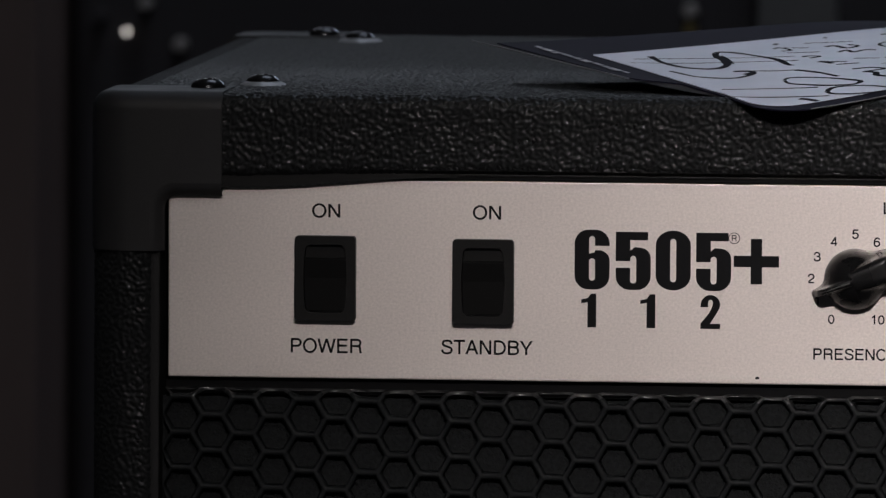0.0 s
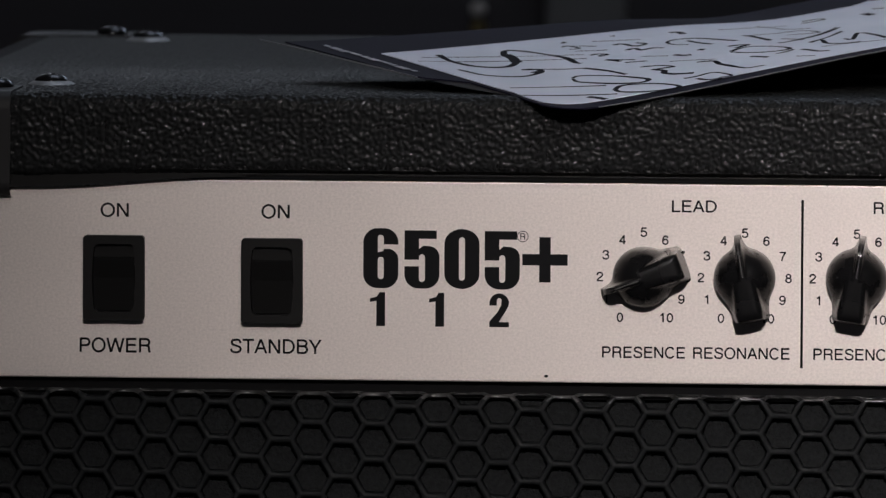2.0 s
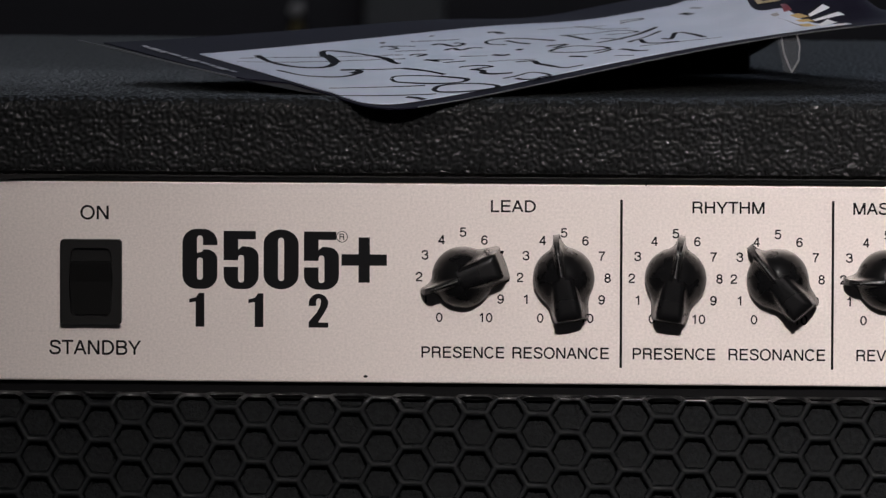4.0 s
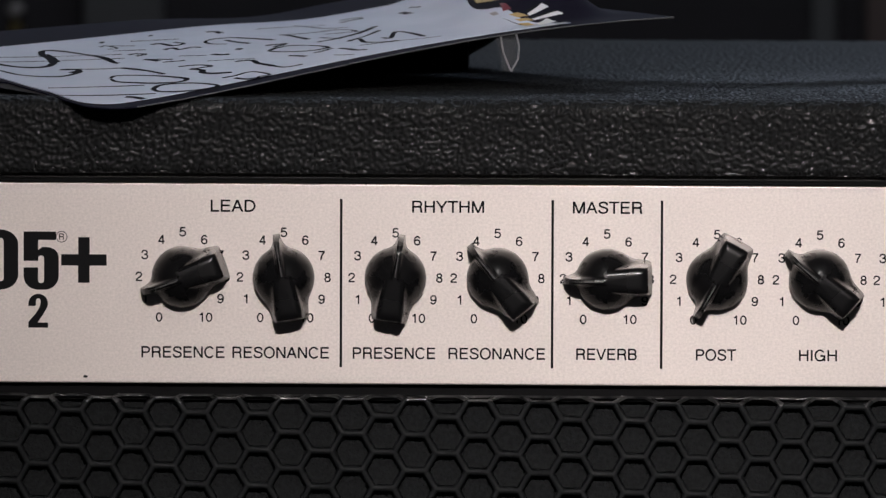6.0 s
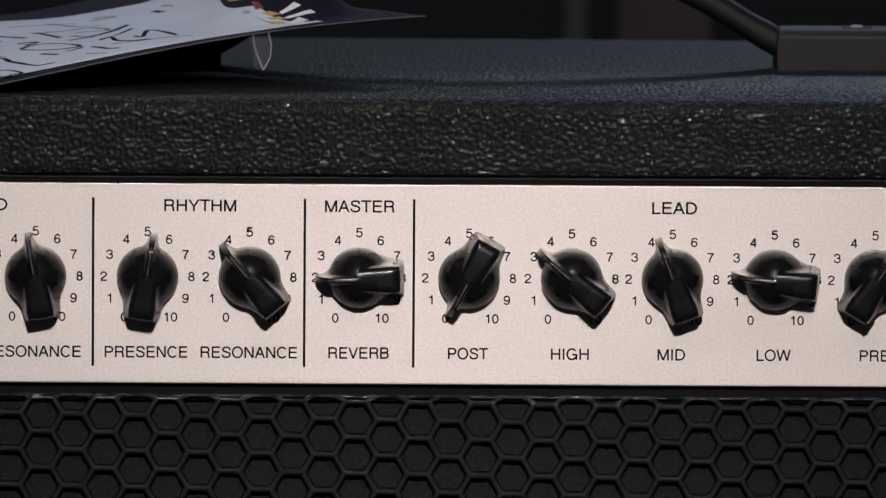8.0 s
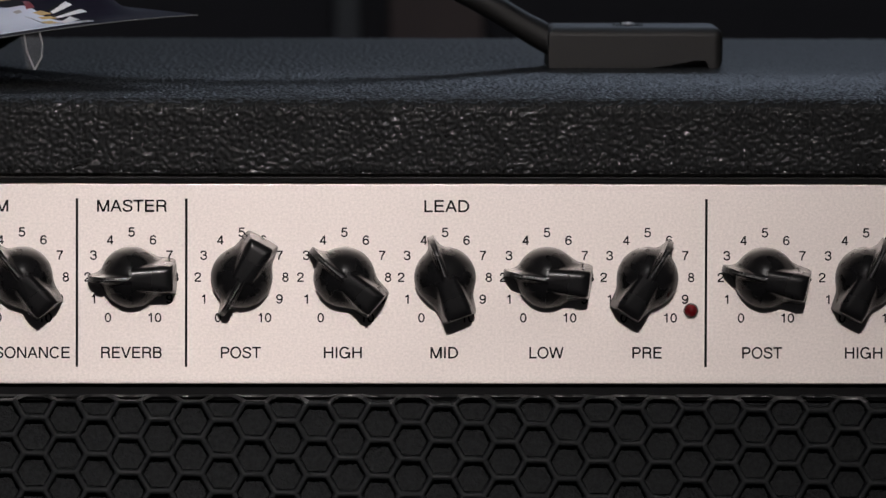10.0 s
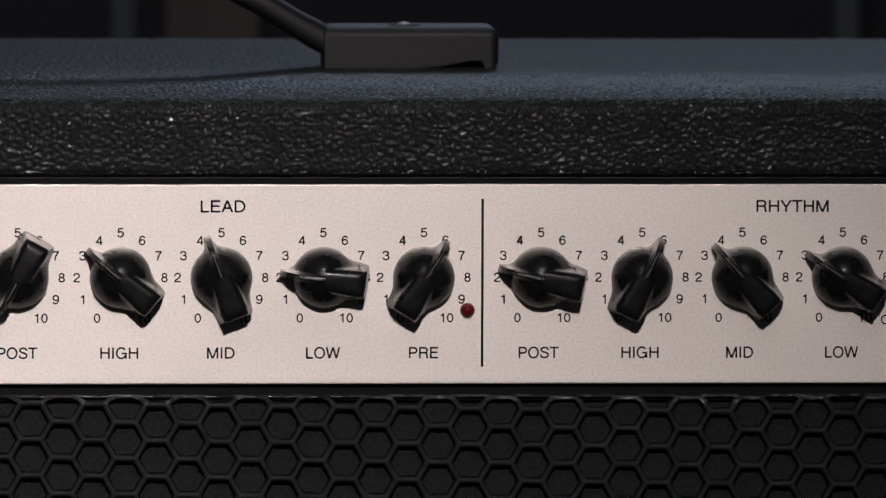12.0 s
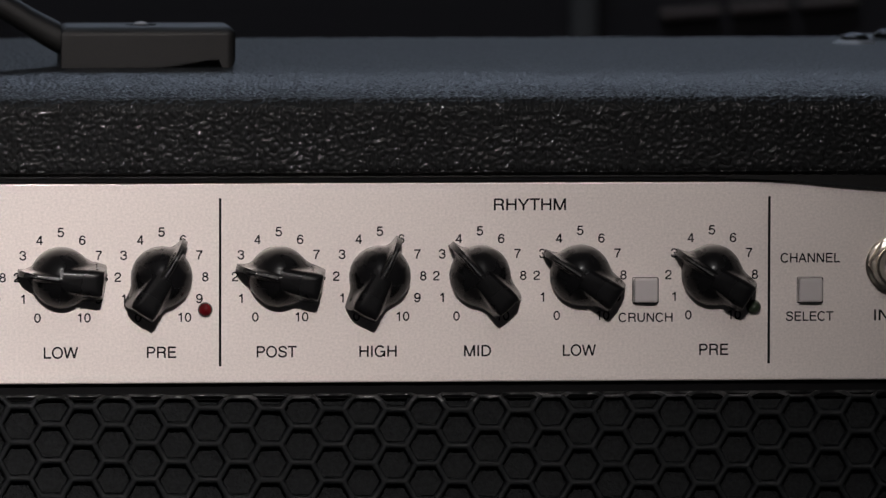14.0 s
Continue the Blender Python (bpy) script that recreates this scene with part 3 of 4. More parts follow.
def fat_digit(d, x, z, w, h):
    """Heavy condensed numerals drawn in a box w wide and h high whose lower left corner is x, z."""
    s, c = w * 0.415, w * 0.17          # stem and counter widths
    R = w * 0.40
    if d == "0":
        out = [slot(0, w, 0, h, w * 0.5, R * 1.05), slot(s, s + c, h * 0.14, h * 0.86, c / 2, c / 2)]
    elif d == "6":
        outer = arc(w - R, R, R, R, -90, 0) + arc(w - R * 0.8, h * 0.66 - R * 0.75, R * 0.8, R * 0.75, 0, 80) + [(s + c, h * 0.655), (s + c * 0.9, h * 0.62), (s, h * 0.60), (s, h * 0.83)] \
            + arc(s + c / 2, h * 0.84, c / 2, c / 2, 180, 0)[1:-1] + [(s + c, h * 0.83), (s + c, h * 0.73), (w, h * 0.73)] + arc(w - R, h - R, R, R, 0, 90) + arc(R, h - R, R, R, 90, 180) + arc(R, R, R, R, 180, 270)
        out = [outer, slot(s, s + c, h * 0.15, h * 0.52, c / 2, c / 2)]
    elif d == "5":
        out = [[(0, h * 0.97), (0, h * 0.48), (s, h * 0.48)] + arc(s + c / 2, h * 0.52, c / 2, c / 2, 180, 0)[1:-1] + [(s + c, h * 0.50)] + arc(s + c / 2, h * 0.16, c / 2, c / 2, 0, -180)
               + [(s, h * 0.37), (0, h * 0.37)] + arc(R, R, R, R, 180, 270) + arc(w - R, R, R, R, -90, 0) + arc(w - R * 0.8, h * 0.71 - R * 0.75, R * 0.8, R * 0.75, 0, 88)
               + [(s + c * 0.7, h * 0.715), (s, h * 0.66), (s, h * 0.83), (w * 0.92, h * 0.83), (w * 0.92, h * 0.97)]]
    elif d == "1":
        out = [[(w * 0.42, 0), (w, 0), (w, h), (w * 0.62, h), (w * 0.45, h * 0.87), (0, h * 0.82), (0, h * 0.71), (w * 0.42, h * 0.74)]]
    elif d == "2":
        R = w * 0.5
        out = [[(0, 0), (w, 0), (w, h * 0.15), (w * 0.48, h * 0.15), (w * 0.82, h * 0.46), (w * 0.97, h * 0.62)] + arc(R, h - R, R, R, 0, 180, 16) + [(0, h * 0.64), (w * 0.38, h * 0.64), (w * 0.38, h * 0.76)]
               + arc(w * 0.5, h * 0.78, w * 0.12, w * 0.14, 180, 0, 8) + [(w * 0.60, h * 0.66), (w * 0.42, h * 0.45), (0, h * 0.17)]]
    else:
        t = w * 0.25
        a, b = (w - t) / 2, (w + t) / 2
        out = [[(a, 0), (b, 0), (b, a), (w, a), (w, b), (b, b), (b, w), (a, w), (a, b), (0, b), (0, a), (a, a)]]
    me = plate([[(x + px, z + pz) for px, pz in o] for o in out], -0.05, 0.1)
    me.materials.append(INK)
    part_of("numeral", me, panel)


for d, x in (("6", -174.0), ("5", -163.9), ("0", -154.1), ("5", -144.2)):
    fat_digit(d, x, 18.6, 8.6, 14.7)
fat_digit("+", -135.0, 20.4, 11.1, 11.1)
fat_digit("1", -172.3, 9.3, 3.7, 8.3)
fat_digit("1", -157.8, 9.3, 3.7, 8.3)
fat_digit("2", -143.0, 9.3, 4.8, 8.3)
ring = plate([arc(-134.9, 31.6, 1.4, 1.4, 0, 350, 28), arc(-134.9, 31.6, 1.22, 1.22, 0, 350, 28)], -0.05, 0.1)
ring.materials.append(INK)
part_of("ring_mark", ring, panel)
lettering("R", -134.9, 31.6, 1.55, 1.25)
speck = plate([arc(-129.0, -2.6, 0.55, 0.35, 0, 330, 9)], -0.05, 0.1)
speck.materials.append(SWITCH)
part_of("speck", speck, panel, label="small dark chip in the finish")
speck = plate([arc(-60.6, 44.9, 0.3, 0.3, 0, 330, 9)], -0.05, 0.1)
speck.materials.append(SWITCH)
part_of("speck", speck, panel, label="small dark chip in the finish")


DIGITS = [letters(str(i), 0.0023) for i in range(11)]


def number_scale(at):
    """One dial scale: 0 to 10 round the knob."""
    for i, me in enumerate(DIGITS):
        a = radians(-150 + 30 * i)
        r = {0: 0.01145, 4: 0.0105, 5: 0.0110, 6: 0.0105, 10: 0.01145}.get(i, 0.0107)
        part_of("dial_number", me, panel, Matrix.Translation(at + Vector((r * math.sin(a), -0.00006, r * math.cos(a)))))


def smooth_max(a, b, k):
    h = max(k - abs(a - b), 0.0) / k
    return max(a, b) + h * h * k * 0.25


def knob_mesh():
    """A chicken-head knob: a dome with a ridge that runs to a thin pointer ahead and a broad flared tail behind. Local y is the axis towards the viewer (negative), z the pointer."""
    bm = bmesh.new()
    top, rings = 9.4, []
    for q in [j / 26 for j in range(22)] + [0.87, 0.893, 0.914, 0.933, 0.95, 0.965, 0.978, 0.988, 0.995, 1.0]:
        h = top * q
        worn = 1.5 * (1 - math.sqrt(max(0.0, 1 - max(0.0, (q - 0.84) / 0.16) ** 2)))
        dome = 7.55 * math.sqrt(max(0.0, 1 - (h / 8.9) ** 2.0)) if h < 8.9 else 0.0
        reach_p, tip, root = 10.7 - 3.2 * q * q - worn, max(0.12, 0.80 - 0.1 * q - 0.32 * worn), max(0.2, 2.6 - 1.5 * q ** 0.5 - 0.42 * worn)
        reach_t, end, base = 11.1 - 1.2 * q - 1.5 * worn, 5.0 - 1.8 * q - worn, 4.0 - 1.3 * q ** 0.9 - worn
        ap, at = math.atan2(tip, reach_p), math.atan2(end, reach_t)
        # corners of tip and tail fall on vertices at every level
        knots = [(0, ap, 4), (ap, math.pi - at, 56), (math.pi - at, math.pi, 12)]
        half = [a0 + (a1 - a0) * k / m for a0, a1, m in knots for k in range(m)] + [math.pi]
        ring = []
        for a in half + [2 * math.pi - a for a in half[-2:0:-1]]:
            ca, sa = math.cos(a), abs(math.sin(a))
            if ca >= 0:                         # pointer: a narrow fin
                ridge = min(reach_p / max(ca, 1e-6), root / (sa + ca * (root - tip) / reach_p))
            else:                               # tail: a broad wing with a sloping end
                side, far = base / max(sa + ca * (end - base) / reach_t, 1e-6), reach_t * (0.3 + 0.7 / max(-ca, 1e-6))
                ridge = -smooth_max(-side, -far, 4.6 - 2.2 * q) if min(side, far) > 6 else min(side, far)
            k = max(1.0, 3.0 - 4.2 * max(0.0, q - 0.25))
            r = smooth_max(dome, ridge, k) if dome > ridge - k else ridge
            ring.append(bm.verts.new((r * math.sin(a) / 1000, -h / 1000, r * math.cos(a) / 1000)))
        rings.append(ring)
    n = len(rings[0])
    for r, s in zip(rings, rings[1:]):
        for i in range(n):
            bm.faces.new((r[i], r[(i + 1) % n], s[(i + 1) % n], s[i]))
    c = bm.verts.new((0, -top / 1000 - 0.00012, 0))
    for i in range(n):
        bm.faces.new((rings[-1][i], rings[-1][(i + 1) % n], c))
    bmesh.ops.recalc_face_normals(bm, faces=bm.faces)
    return to_mesh("knob", bm, BAKELITE)


KNOB = knob_mesh()
line_bm = bmesh.new()
groove = []
for k in range(13):
    z = 0.8 + 9.2 * k / 12
    h = 9.4 * min(1.0, math.sqrt(max(0.0, (10.6 - z) / 3.2))) + 0.22
    groove.append([line_bm.verts.new((x / 1000, -hh / 1000, z / 1000)) for x, hh in ((-0.17, h - 0.6), (-0.13, h), (0.13, h), (0.17, h - 0.6))])
for a, b in zip(groove, groove[1:]):
    for k in range(3):
        line_bm.faces.new((a[k], a[k + 1], b[k + 1], b[k]))
bmesh.ops.recalc_face_normals(line_bm, faces=line_bm.faces)
KNOB_LINE = to_mesh("pointer_line", line_bm, LINE)
KNOBS = [(-105.3, -110), (-80.6, -10), (-53.3, 8.6), (-28.4, -40), (-1.7, -91), (25.15, -151), (50.2, -50), (74.8, -20), (99.7, -83), (124.3, 32),
         (153.0, -77), (177.8, 26.5), (202.4, -42), (227.1, -57), (259.6, -57)]
for x, turn in KNOBS:
    at = mm(x, 0, 22.0)
    number_scale(at)
    k = part_of("knob", KNOB, amp, Matrix.Translation(at + Vector((0, -0.0005, 0))) @ pose(0, 0, 0, 0, turn, 0), "glossy black chicken-head control knob")
    part_of("pointer_line", KNOB_LINE, k)


def rocker_switch(x, z):
    o = slot(-7.5, 7.5, -10.45, 10.45, 0.9, 0.9)
    bulge = arc(-57.0, 0, 62.3, 62.3, -6.9, 6.9, 10)
    bulge = [(3.9, -8.35)] + bulge + [(3.9, 8.35)]
    inner = bulge + [(-px, pz) for px, pz in reversed(bulge)]
    me = plate([[(x + a, z + b) for a, b in o], [(x + a, z + b) for a, b in inner]], -1.25, 2.5)
    me.materials.append(SWITCH)
    sw = part_of("rocker_switch", me, amp, label="black rocker switch set to on")
    bm = bmesh.new()
    prof = [(8.0, -0.95), (5.1, -1.0), (4.75, -1.75), (4.4, -1.72), (0, -1.05), (-8.0, -0.5)]
    rows = [[bm.verts.new(mm(x + sx * (4.6 + 0.6 * (1 - (pz / 8.5) ** 2)), py, z + pz)) for sx in (-1, -0.5, 0, 0.5, 1)] for pz, py in prof]
    for a, b in zip(rows, rows[1:]):
        for k in range(4):
            bm.faces.new((a[k], a[k + 1], b[k + 1], b[k]))
    back = [[bm.verts.new(Vector((v.co.x, 0.006, v.co.z))) for v in r] for r in (rows[0], rows[-1])]
    bm.faces.new([rows[0][k] for k in range(5)] + [back[0][k] for k in range(4, -1, -1)])
    bm.faces.new([rows[-1][k] for k in range(4, -1, -1)] + [back[1][k] for k in range(5)])
    for side in (0, 4):
        bm.faces.new([r[side] for r in rows] + [back[1][side], back[0][side]])
    bmesh.ops.recalc_face_normals(bm, faces=bm.faces)
    part("rocker", bm, ROCKER, sw, smooth=False)
    part("switch_well", box(x - 6, x + 6, -0.08, -0.02, z - 9, z + 9), SHADOW_GAP, sw, smooth=False)


rocker_switch(-235.2, 20.6)
rocker_switch(-196.3, 20.2)


def push_button(x, z):
    w = plate([slot(x - 3.2, x + 3.3, z - 3.35, z + 3.2, 0.5, 0.5), slot(x - 3.05, x + 3.05, z - 3.05, z + 3.05, 0.3, 0.3)], -0.06, 0.12)
    w.materials.append(SHADOW_GAP)
    rim = part_of("button_slot", w, amp)
    part("push_button", box(x - 2.95, x + 2.95, -2.6, 1, z - 2.95, z + 2.95, 0.6, 4), GREY_BUTTON, rim, "square grey push button")


push_button(243.2, 18.2)
push_button(283.9, 18.1)


def indicator_lamp(x, z, mat, label):
    lens = part("indicator_lamp", lathe([(0, 0.0022), (0.0006, 0.0021), (0.0012, 0.0017), (0.0017, 0.0009), (0.00185, 0.0), (0.00185, -0.001), (0, -0.001)], 24), mat, amp, label)
    lens.matrix_basis = Matrix.Translation(mm(x, 0, z)) @ pose(0, 0, 0, 90)


indicator_lamp(135.0, 13.9, LED, "small dark red indicator lamp")
indicator_lamp(270.0, 13.9, GREEN_LED, "small dark green indicator lamp")


def jack(x, z):
    n = bmesh.new()
    rings = []
    for h, hexed, r in ((0.0, False, 7.2), (0.9, False, 7.2), (1.2, False, 6.9), (1.3, True, 6.9), (3.2, True, 6.9), (3.6, False, 5.9), (3.6, False, 5.0), (4.8, False, 4.9), (5.2, False, 4.5), (5.2, False, 3.4), (-6.0, False, 3.3)):
        ring = []
        for i in range(36):
            a = 2 * math.pi * i / 36
            rr = r * (math.cos(math.pi / 6) / math.cos((a % (math.pi / 3)) - math.pi / 6)) if hexed else r
            ring.append(n.verts.new((rr * math.cos(a) / 1000, rr * math.sin(a) / 1000, h / 1000)))
        rings.append(ring)
    for a, b in zip(rings, rings[1:]):
        for i in range(36):
            n.faces.new((a[i], a[(i + 1) % 36], b[(i + 1) % 36], b[i]))
    bmesh.ops.recalc_face_normals(n, faces=n.faces)
    j = part("input_jack", n, CHROME, amp, "nickel-plated input jack with hexagonal nut")
    j.matrix_basis = Matrix.Translation(mm(x, 0, z)) @ pose(0, 0, 0, 90)
    part("jack_bore", lathe([(0, -0.004), (0.0034, -0.004)], 24), SHADOW_GAP, j)


jack(304.9, 24.2)


# ---------------------------------------------------------------- grille
def grille():
    """Pressed sheet of hexagonal holes with rounded bars; its upper edge is folded back."""
    s, pitch, tilt, rows_down = 5.11, 8.825, -0.0140, 40
    top, bend, fold = -7.3, 0.8, 3.2
    yg = -2.2
    verts, faces = [], []
    prof = ((1.0, 0.0), (0.95, 0.03), (0.90, 0.13), (0.86, 0.32), (0.83, 0.65), (0.815, 1.1), (0.81, 3.4))   # share of the cell radius, depth behind the front

    def place(x, v, d):
        """v: height on the flat sheet above the start of the fold (negative: the flat front)."""
        if v <= 0:
            return (x / 1000, (yg + d) / 1000, Z0 + (top - bend + v) / 1000)
        a = min(v / bend, 1.3)
        over = max(0.0, v - bend * 1.3)
        r = bend - min(d, 0.6)
        return (x / 1000, (yg + bend - r * math.cos(a) + over * math.sin(1.3)) / 1000, Z0 + (top - bend + r * math.sin(a) + over * math.cos(1.3)) / 1000)

    # the rows of holes run a little askew to the folded edge
    for col in range(-38, 45):
        for k in range(-2, rows_down):
            zr = 0.65 - pitch * k - (pitch / 2 if col % 2 else 0)
            x = 20.8 + 1.5 * s * col + 0.008 * zr
            zc = zr + tilt * x - top + bend
            if zc > fold + 2.6 or x < -279 or x > 351:
                continue
            base = len(verts)
            for q, d in prof:
                for i in range(6):
                    a = math.pi / 3 * i
                    for sub in range(2):
                        b = math.pi / 3 * (i + 1)
                        t = sub / 2
                        px = q * s * ((1 - t) * math.cos(a) + t * math.cos(b))
                        pz = q * pitch / math.sqrt(3) * ((1 - t) * math.sin(a) + t * math.sin(b)) + tilt * px
                        verts.append(place(min(max(x + px, -275.0), 347.0), min(zc + pz, fold), d))
            for r in range(len(prof) - 1):
                for i in range(12):
                    j = (i + 1) % 12
                    faces.append((base + r * 12 + i, base + r * 12 + j, base + (r + 1) * 12 + j, base + (r + 1) * 12 + i))
    me = bpy.data.meshes.new("grille")
    me.from_pydata(verts, [], faces)
    me.materials.append(GRILLE)
    me.materials.append(FOLD)
    bm = bmesh.new()
    bm.from_mesh(me)
    bmesh.ops.remove_doubles(bm, verts=bm.verts, dist=0.00002)
    bmesh.ops.recalc_face_normals(bm, faces=bm.faces)
    bm.to_mesh(me)
    bm.free()
    for p in me.polygons:
        p.use_smooth = True
        p.material_index = int((p.center.z - Z0) * 1000 > top - bend)
    g = part_of("grille", me, amp, label="black pressed steel grille of hexagonal holes")
    part("grille_cloth", box(-275.6, 347.6, 1.0, 2.2, -355, -9.0), CLOTH, g)


grille()


# ---------------------------------------------------------------- carrying handle
def handle():
    y0, y1, mid = 138.0, 164.0, 34.1
    h = thing("carrying_handle", "black rubber strap handle with moulded end caps on the amplifier", "handle")
    h.parent = None
    for sgn in (1, -1):
        # side outline of the cap, undercut below its outer end
        out = [(106.3, ZT), (131.5, ZT), (138.0, ZT + 1.0), (144.6, ZT + 2.2), (147.0, ZT + 2.2), (148.2, ZT), (151.6, ZT), (151.6, 76.3), (106.3, 76.3)]
        bm = bmesh.new()
        face = bm.faces.new([bm.verts.new(mm(x, y0, z)) for x, z in out])
        ext = bmesh.ops.extrude_face_region(bm, geom=[face])["geom"]
        bmesh.ops.translate(bm, vec=(0, (y1 - y0) / 1000, 0), verts=[g for g in ext if isinstance(g, bmesh.types.BMVert)])
        bmesh.ops.recalc_face_normals(bm, faces=bm.faces)
        edge = [e for e in bm.edges if all((v.co.z - Z0) * 1000 > 75 for v in e.verts) or all(v.co.x * 1000 > 151 for v in e.verts)]
        bmesh.ops.bevel(bm, geom=edge, offset=0.0024, segments=4, profile=0.5, affect="EDGES", clamp_overlap=True)
        add_box(bm, 129, 150, y0 + 7, y1 - 3, ZT, 75)          # the hollow goes only a little way in
        if sgn < 0:
            bmesh.ops.scale(bm, vec=(-1, 1, 1), verts=bm.verts, space=Matrix.Translation((-mid / 1000, 0, 0)))
            bmesh.ops.recalc_face_normals(bm, faces=bm.faces)
        c = part("end_cap", bm, HANDLE, h, "moulded black end cap")
        sc = part("screw", lathe([(0, 0.0008), (0.0013, 0.0006), (0.0020, 0.0), (0.0022, -0.0008), (0, -0.0008)], 24), STEEL, c)
        sc.location = mm(mid + sgn * (127.5 - mid), (y0 + y1) / 2, 76.4)
        part("screw_seat", lathe([(0.0022, 0.0003), (0.0040, 0.0003), (0.0044, -0.0006), (0.0022, -0.0006)], 24), SWITCH, c).location = mm(mid + sgn * (127.5 - mid), (y0 + y1) / 2, 76.3)
    # strap: an arch between the caps
    bm = bmesh.new()
    n, rings = 48, []
    sec = [(7.0 * math.copysign(abs(math.cos(a)) ** 0.6, math.cos(a)), 3.4 * math.copysign(abs(math.sin(a)) ** 0.75, math.sin(a))) for a in [2 * math.pi * i / 20 for i in range(20)]]
    half = 106.5 - mid
    def centre(t):
        e = 1 - abs(t) ** 2.1
        return Vector((mid + half * t, 151 - 2 * e, 71.6 + 25.6 * e))
    for i in range(n + 1):
        t = -1 + 2 * i / n
        p, d = centre(t), (centre(min(1, t + 0.01)) - centre(max(-1, t - 0.01))).normalized()
        root = max(0.0, (abs(t) - 0.86) / 0.14) ** 2          # it swells into the caps
        up = Vector((-d.z, 0, d.x)).lerp(Vector((0, 0, 1)), root).normalized()
        p.z += 1.1 * root
        rings.append([bm.verts.new(mm(*(p + Vector((0, a, 0)) + up * b * (1 + 0.25 * root)))) for a, b in sec])
    for a, b in zip(rings, rings[1:]):
        for k in range(20):
            bm.faces.new((a[k], a[(k + 1) % 20], b[(k + 1) % 20], b[k]))
    bm.faces.new(rings[0])
    bm.faces.new(rings[-1])
    bmesh.ops.recalc_face_normals(bm, faces=bm.faces)
    part("strap", bm, HANDLE, h, "arched black rubber strap")


handle()

# ---------------------------------------------------------------- price tag on the top
TAG_TURN = radians(34.0)
TAG_O = (-125.0, -17.0)
TAG_L, TAG_S = 168.4, 116.0


def ease(t):
    t = max(0.0, min(1.0, t))
    return t * t * (3 - 2 * t)


def tag_at(u, v, lift=0.0):
    """A place on the curled card, u along its long side and v across it, in millimetres."""
    x = TAG_O[0] + u * math.cos(TAG_TURN) - v * math.sin(TAG_TURN)
    y = TAG_O[1] + u * math.sin(TAG_TURN) + v * math.cos(TAG_TURN)
    p, q = max(0.0, min(1.05, u / 176.0)), v / 116.0
    front = 63.8 + 16.9 * math.sin(math.pi / 2 * min(1.0, p) ** 0.75) ** 2 + 0.012 * min(u, 0.0) ** 2
    back = 73.5 + 3.5 * p + 4.5 * p * p - 2.2 * math.exp(-((p - 0.66) / 0.13) ** 2)
    w = q ** 0.9 if q > 0 else 0.0
    over_strap = 20.0 * ease((p - 0.62 - 0.22 * q) / 0.30) * ease((v - 9.0) / 17.0) * (1 - ease((u - 141.0) / 23.0))
    z = (1 - w) * front + w * back + over_strap + 0.4 * math.sin(9 * p + 2 * q) * q * (1 - q) * 4 * p
    # it rests on the top and on the rounded front edge
    if y > -3.0:
        below = 66.1 - (8.0 - math.sqrt(64.0 - (y - 5.0) ** 2) if y < 5.0 else 0.0)
        h = max(1.2 - abs(z - below), 0.0) / 1.2
        z = max(z, below) + h * h * 0.3
    return mm(x, y, z + 0.0222 * y + lift)


def whole_edge(v):
    """Short side of the card: its border is cut away towards the front corner."""
    return -12.0 + 12.0 * ease((52.0 - v) / 8.0)


def writing_edge(v):
    """The white field ends on a slant against the printed mark."""
    return 141.0 - 9.0 * ease((v - 3.0) / 12.0) + 14.0 * ease((v - 30.0) / 40.0)


def tag_patch(u0, u1, v0, v1, lift, thick, nu=60, nv=40, corner=0.0, start=None, stop=None):
    bm = bmesh.new()
    def clip(u, v):
        du, dv = u0 + corner - u, v0 + corner - v
        if corner and du > 0 and dv > 0:
            d = math.hypot(du, dv)
            m = max(du, dv)
            k = m / d
            return u0 + corner - du * k, v0 + corner - dv * k
        return u, v
    lay = []
    for z in (lift, lift - thick):
        rows = [v0 + (v1 - v0) * j / nv for j in range(nv + 1)]
        ends = [(start(v) if start else u0, stop(v) if stop else u1) for v in rows]
        lay.append([[bm.verts.new(tag_at(*clip(a + (b - a) * (i / nu) ** 1.15, v), z)) for v, (a, b) in zip(rows, ends)] for i in range(nu + 1)])
    for g, flip in ((lay[0], False), (lay[1], True)):
        for i in range(nu):
            for j in range(nv):
                q = (g[i][j], g[i + 1][j], g[i + 1][j + 1], g[i][j + 1])
                bm.faces.new(q[::-1] if flip else q)
    rim = [(i, 0) for i in range(nu)] + [(nu, j) for j in range(nv)] + [(i, nv) for i in range(nu, 0, -1)] + [(0, j) for j in range(nv, 0, -1)]
    for k, (i, j) in enumerate(rim):
        a, b = rim[(k + 1) % len(rim)]
        bm.faces.new((lay[0][i][j], lay[1][i][j], lay[1][a][b], lay[0][a][b]))
    bmesh.ops.recalc_face_normals(bm, faces=bm.faces)
    return bm


tag = thing("price_tag", "curled navy-bordered price card with handwriting lying on the amplifier", "price tag")
part("laminated_card", tag_patch(0, TAG_L, 0, TAG_S, 0.0, 0.35, corner=11, start=whole_edge), NAVY, tag, "navy bordered card")
part("card_edge", tag_patch(11.0, TAG_L + 0.2, -0.15, 0.1, 0.02, 0.26, nv=2), EDGE, tag, "pale cut edge of the laminate")
part("sleeve_edge", tube([tag_at(-17.0, 40.0 + 80.0 * k / 10, 0.2) for k in range(11)], 0.0002, 6), EDGE, tag, "thin clear sleeve edge")
part("white_field", tag_patch(1.2, 141, 4.8, 90, 0.28, 0.2, corner=9, stop=writing_edge), PAPER, tag, "white writing field")
bm = bmesh.new()
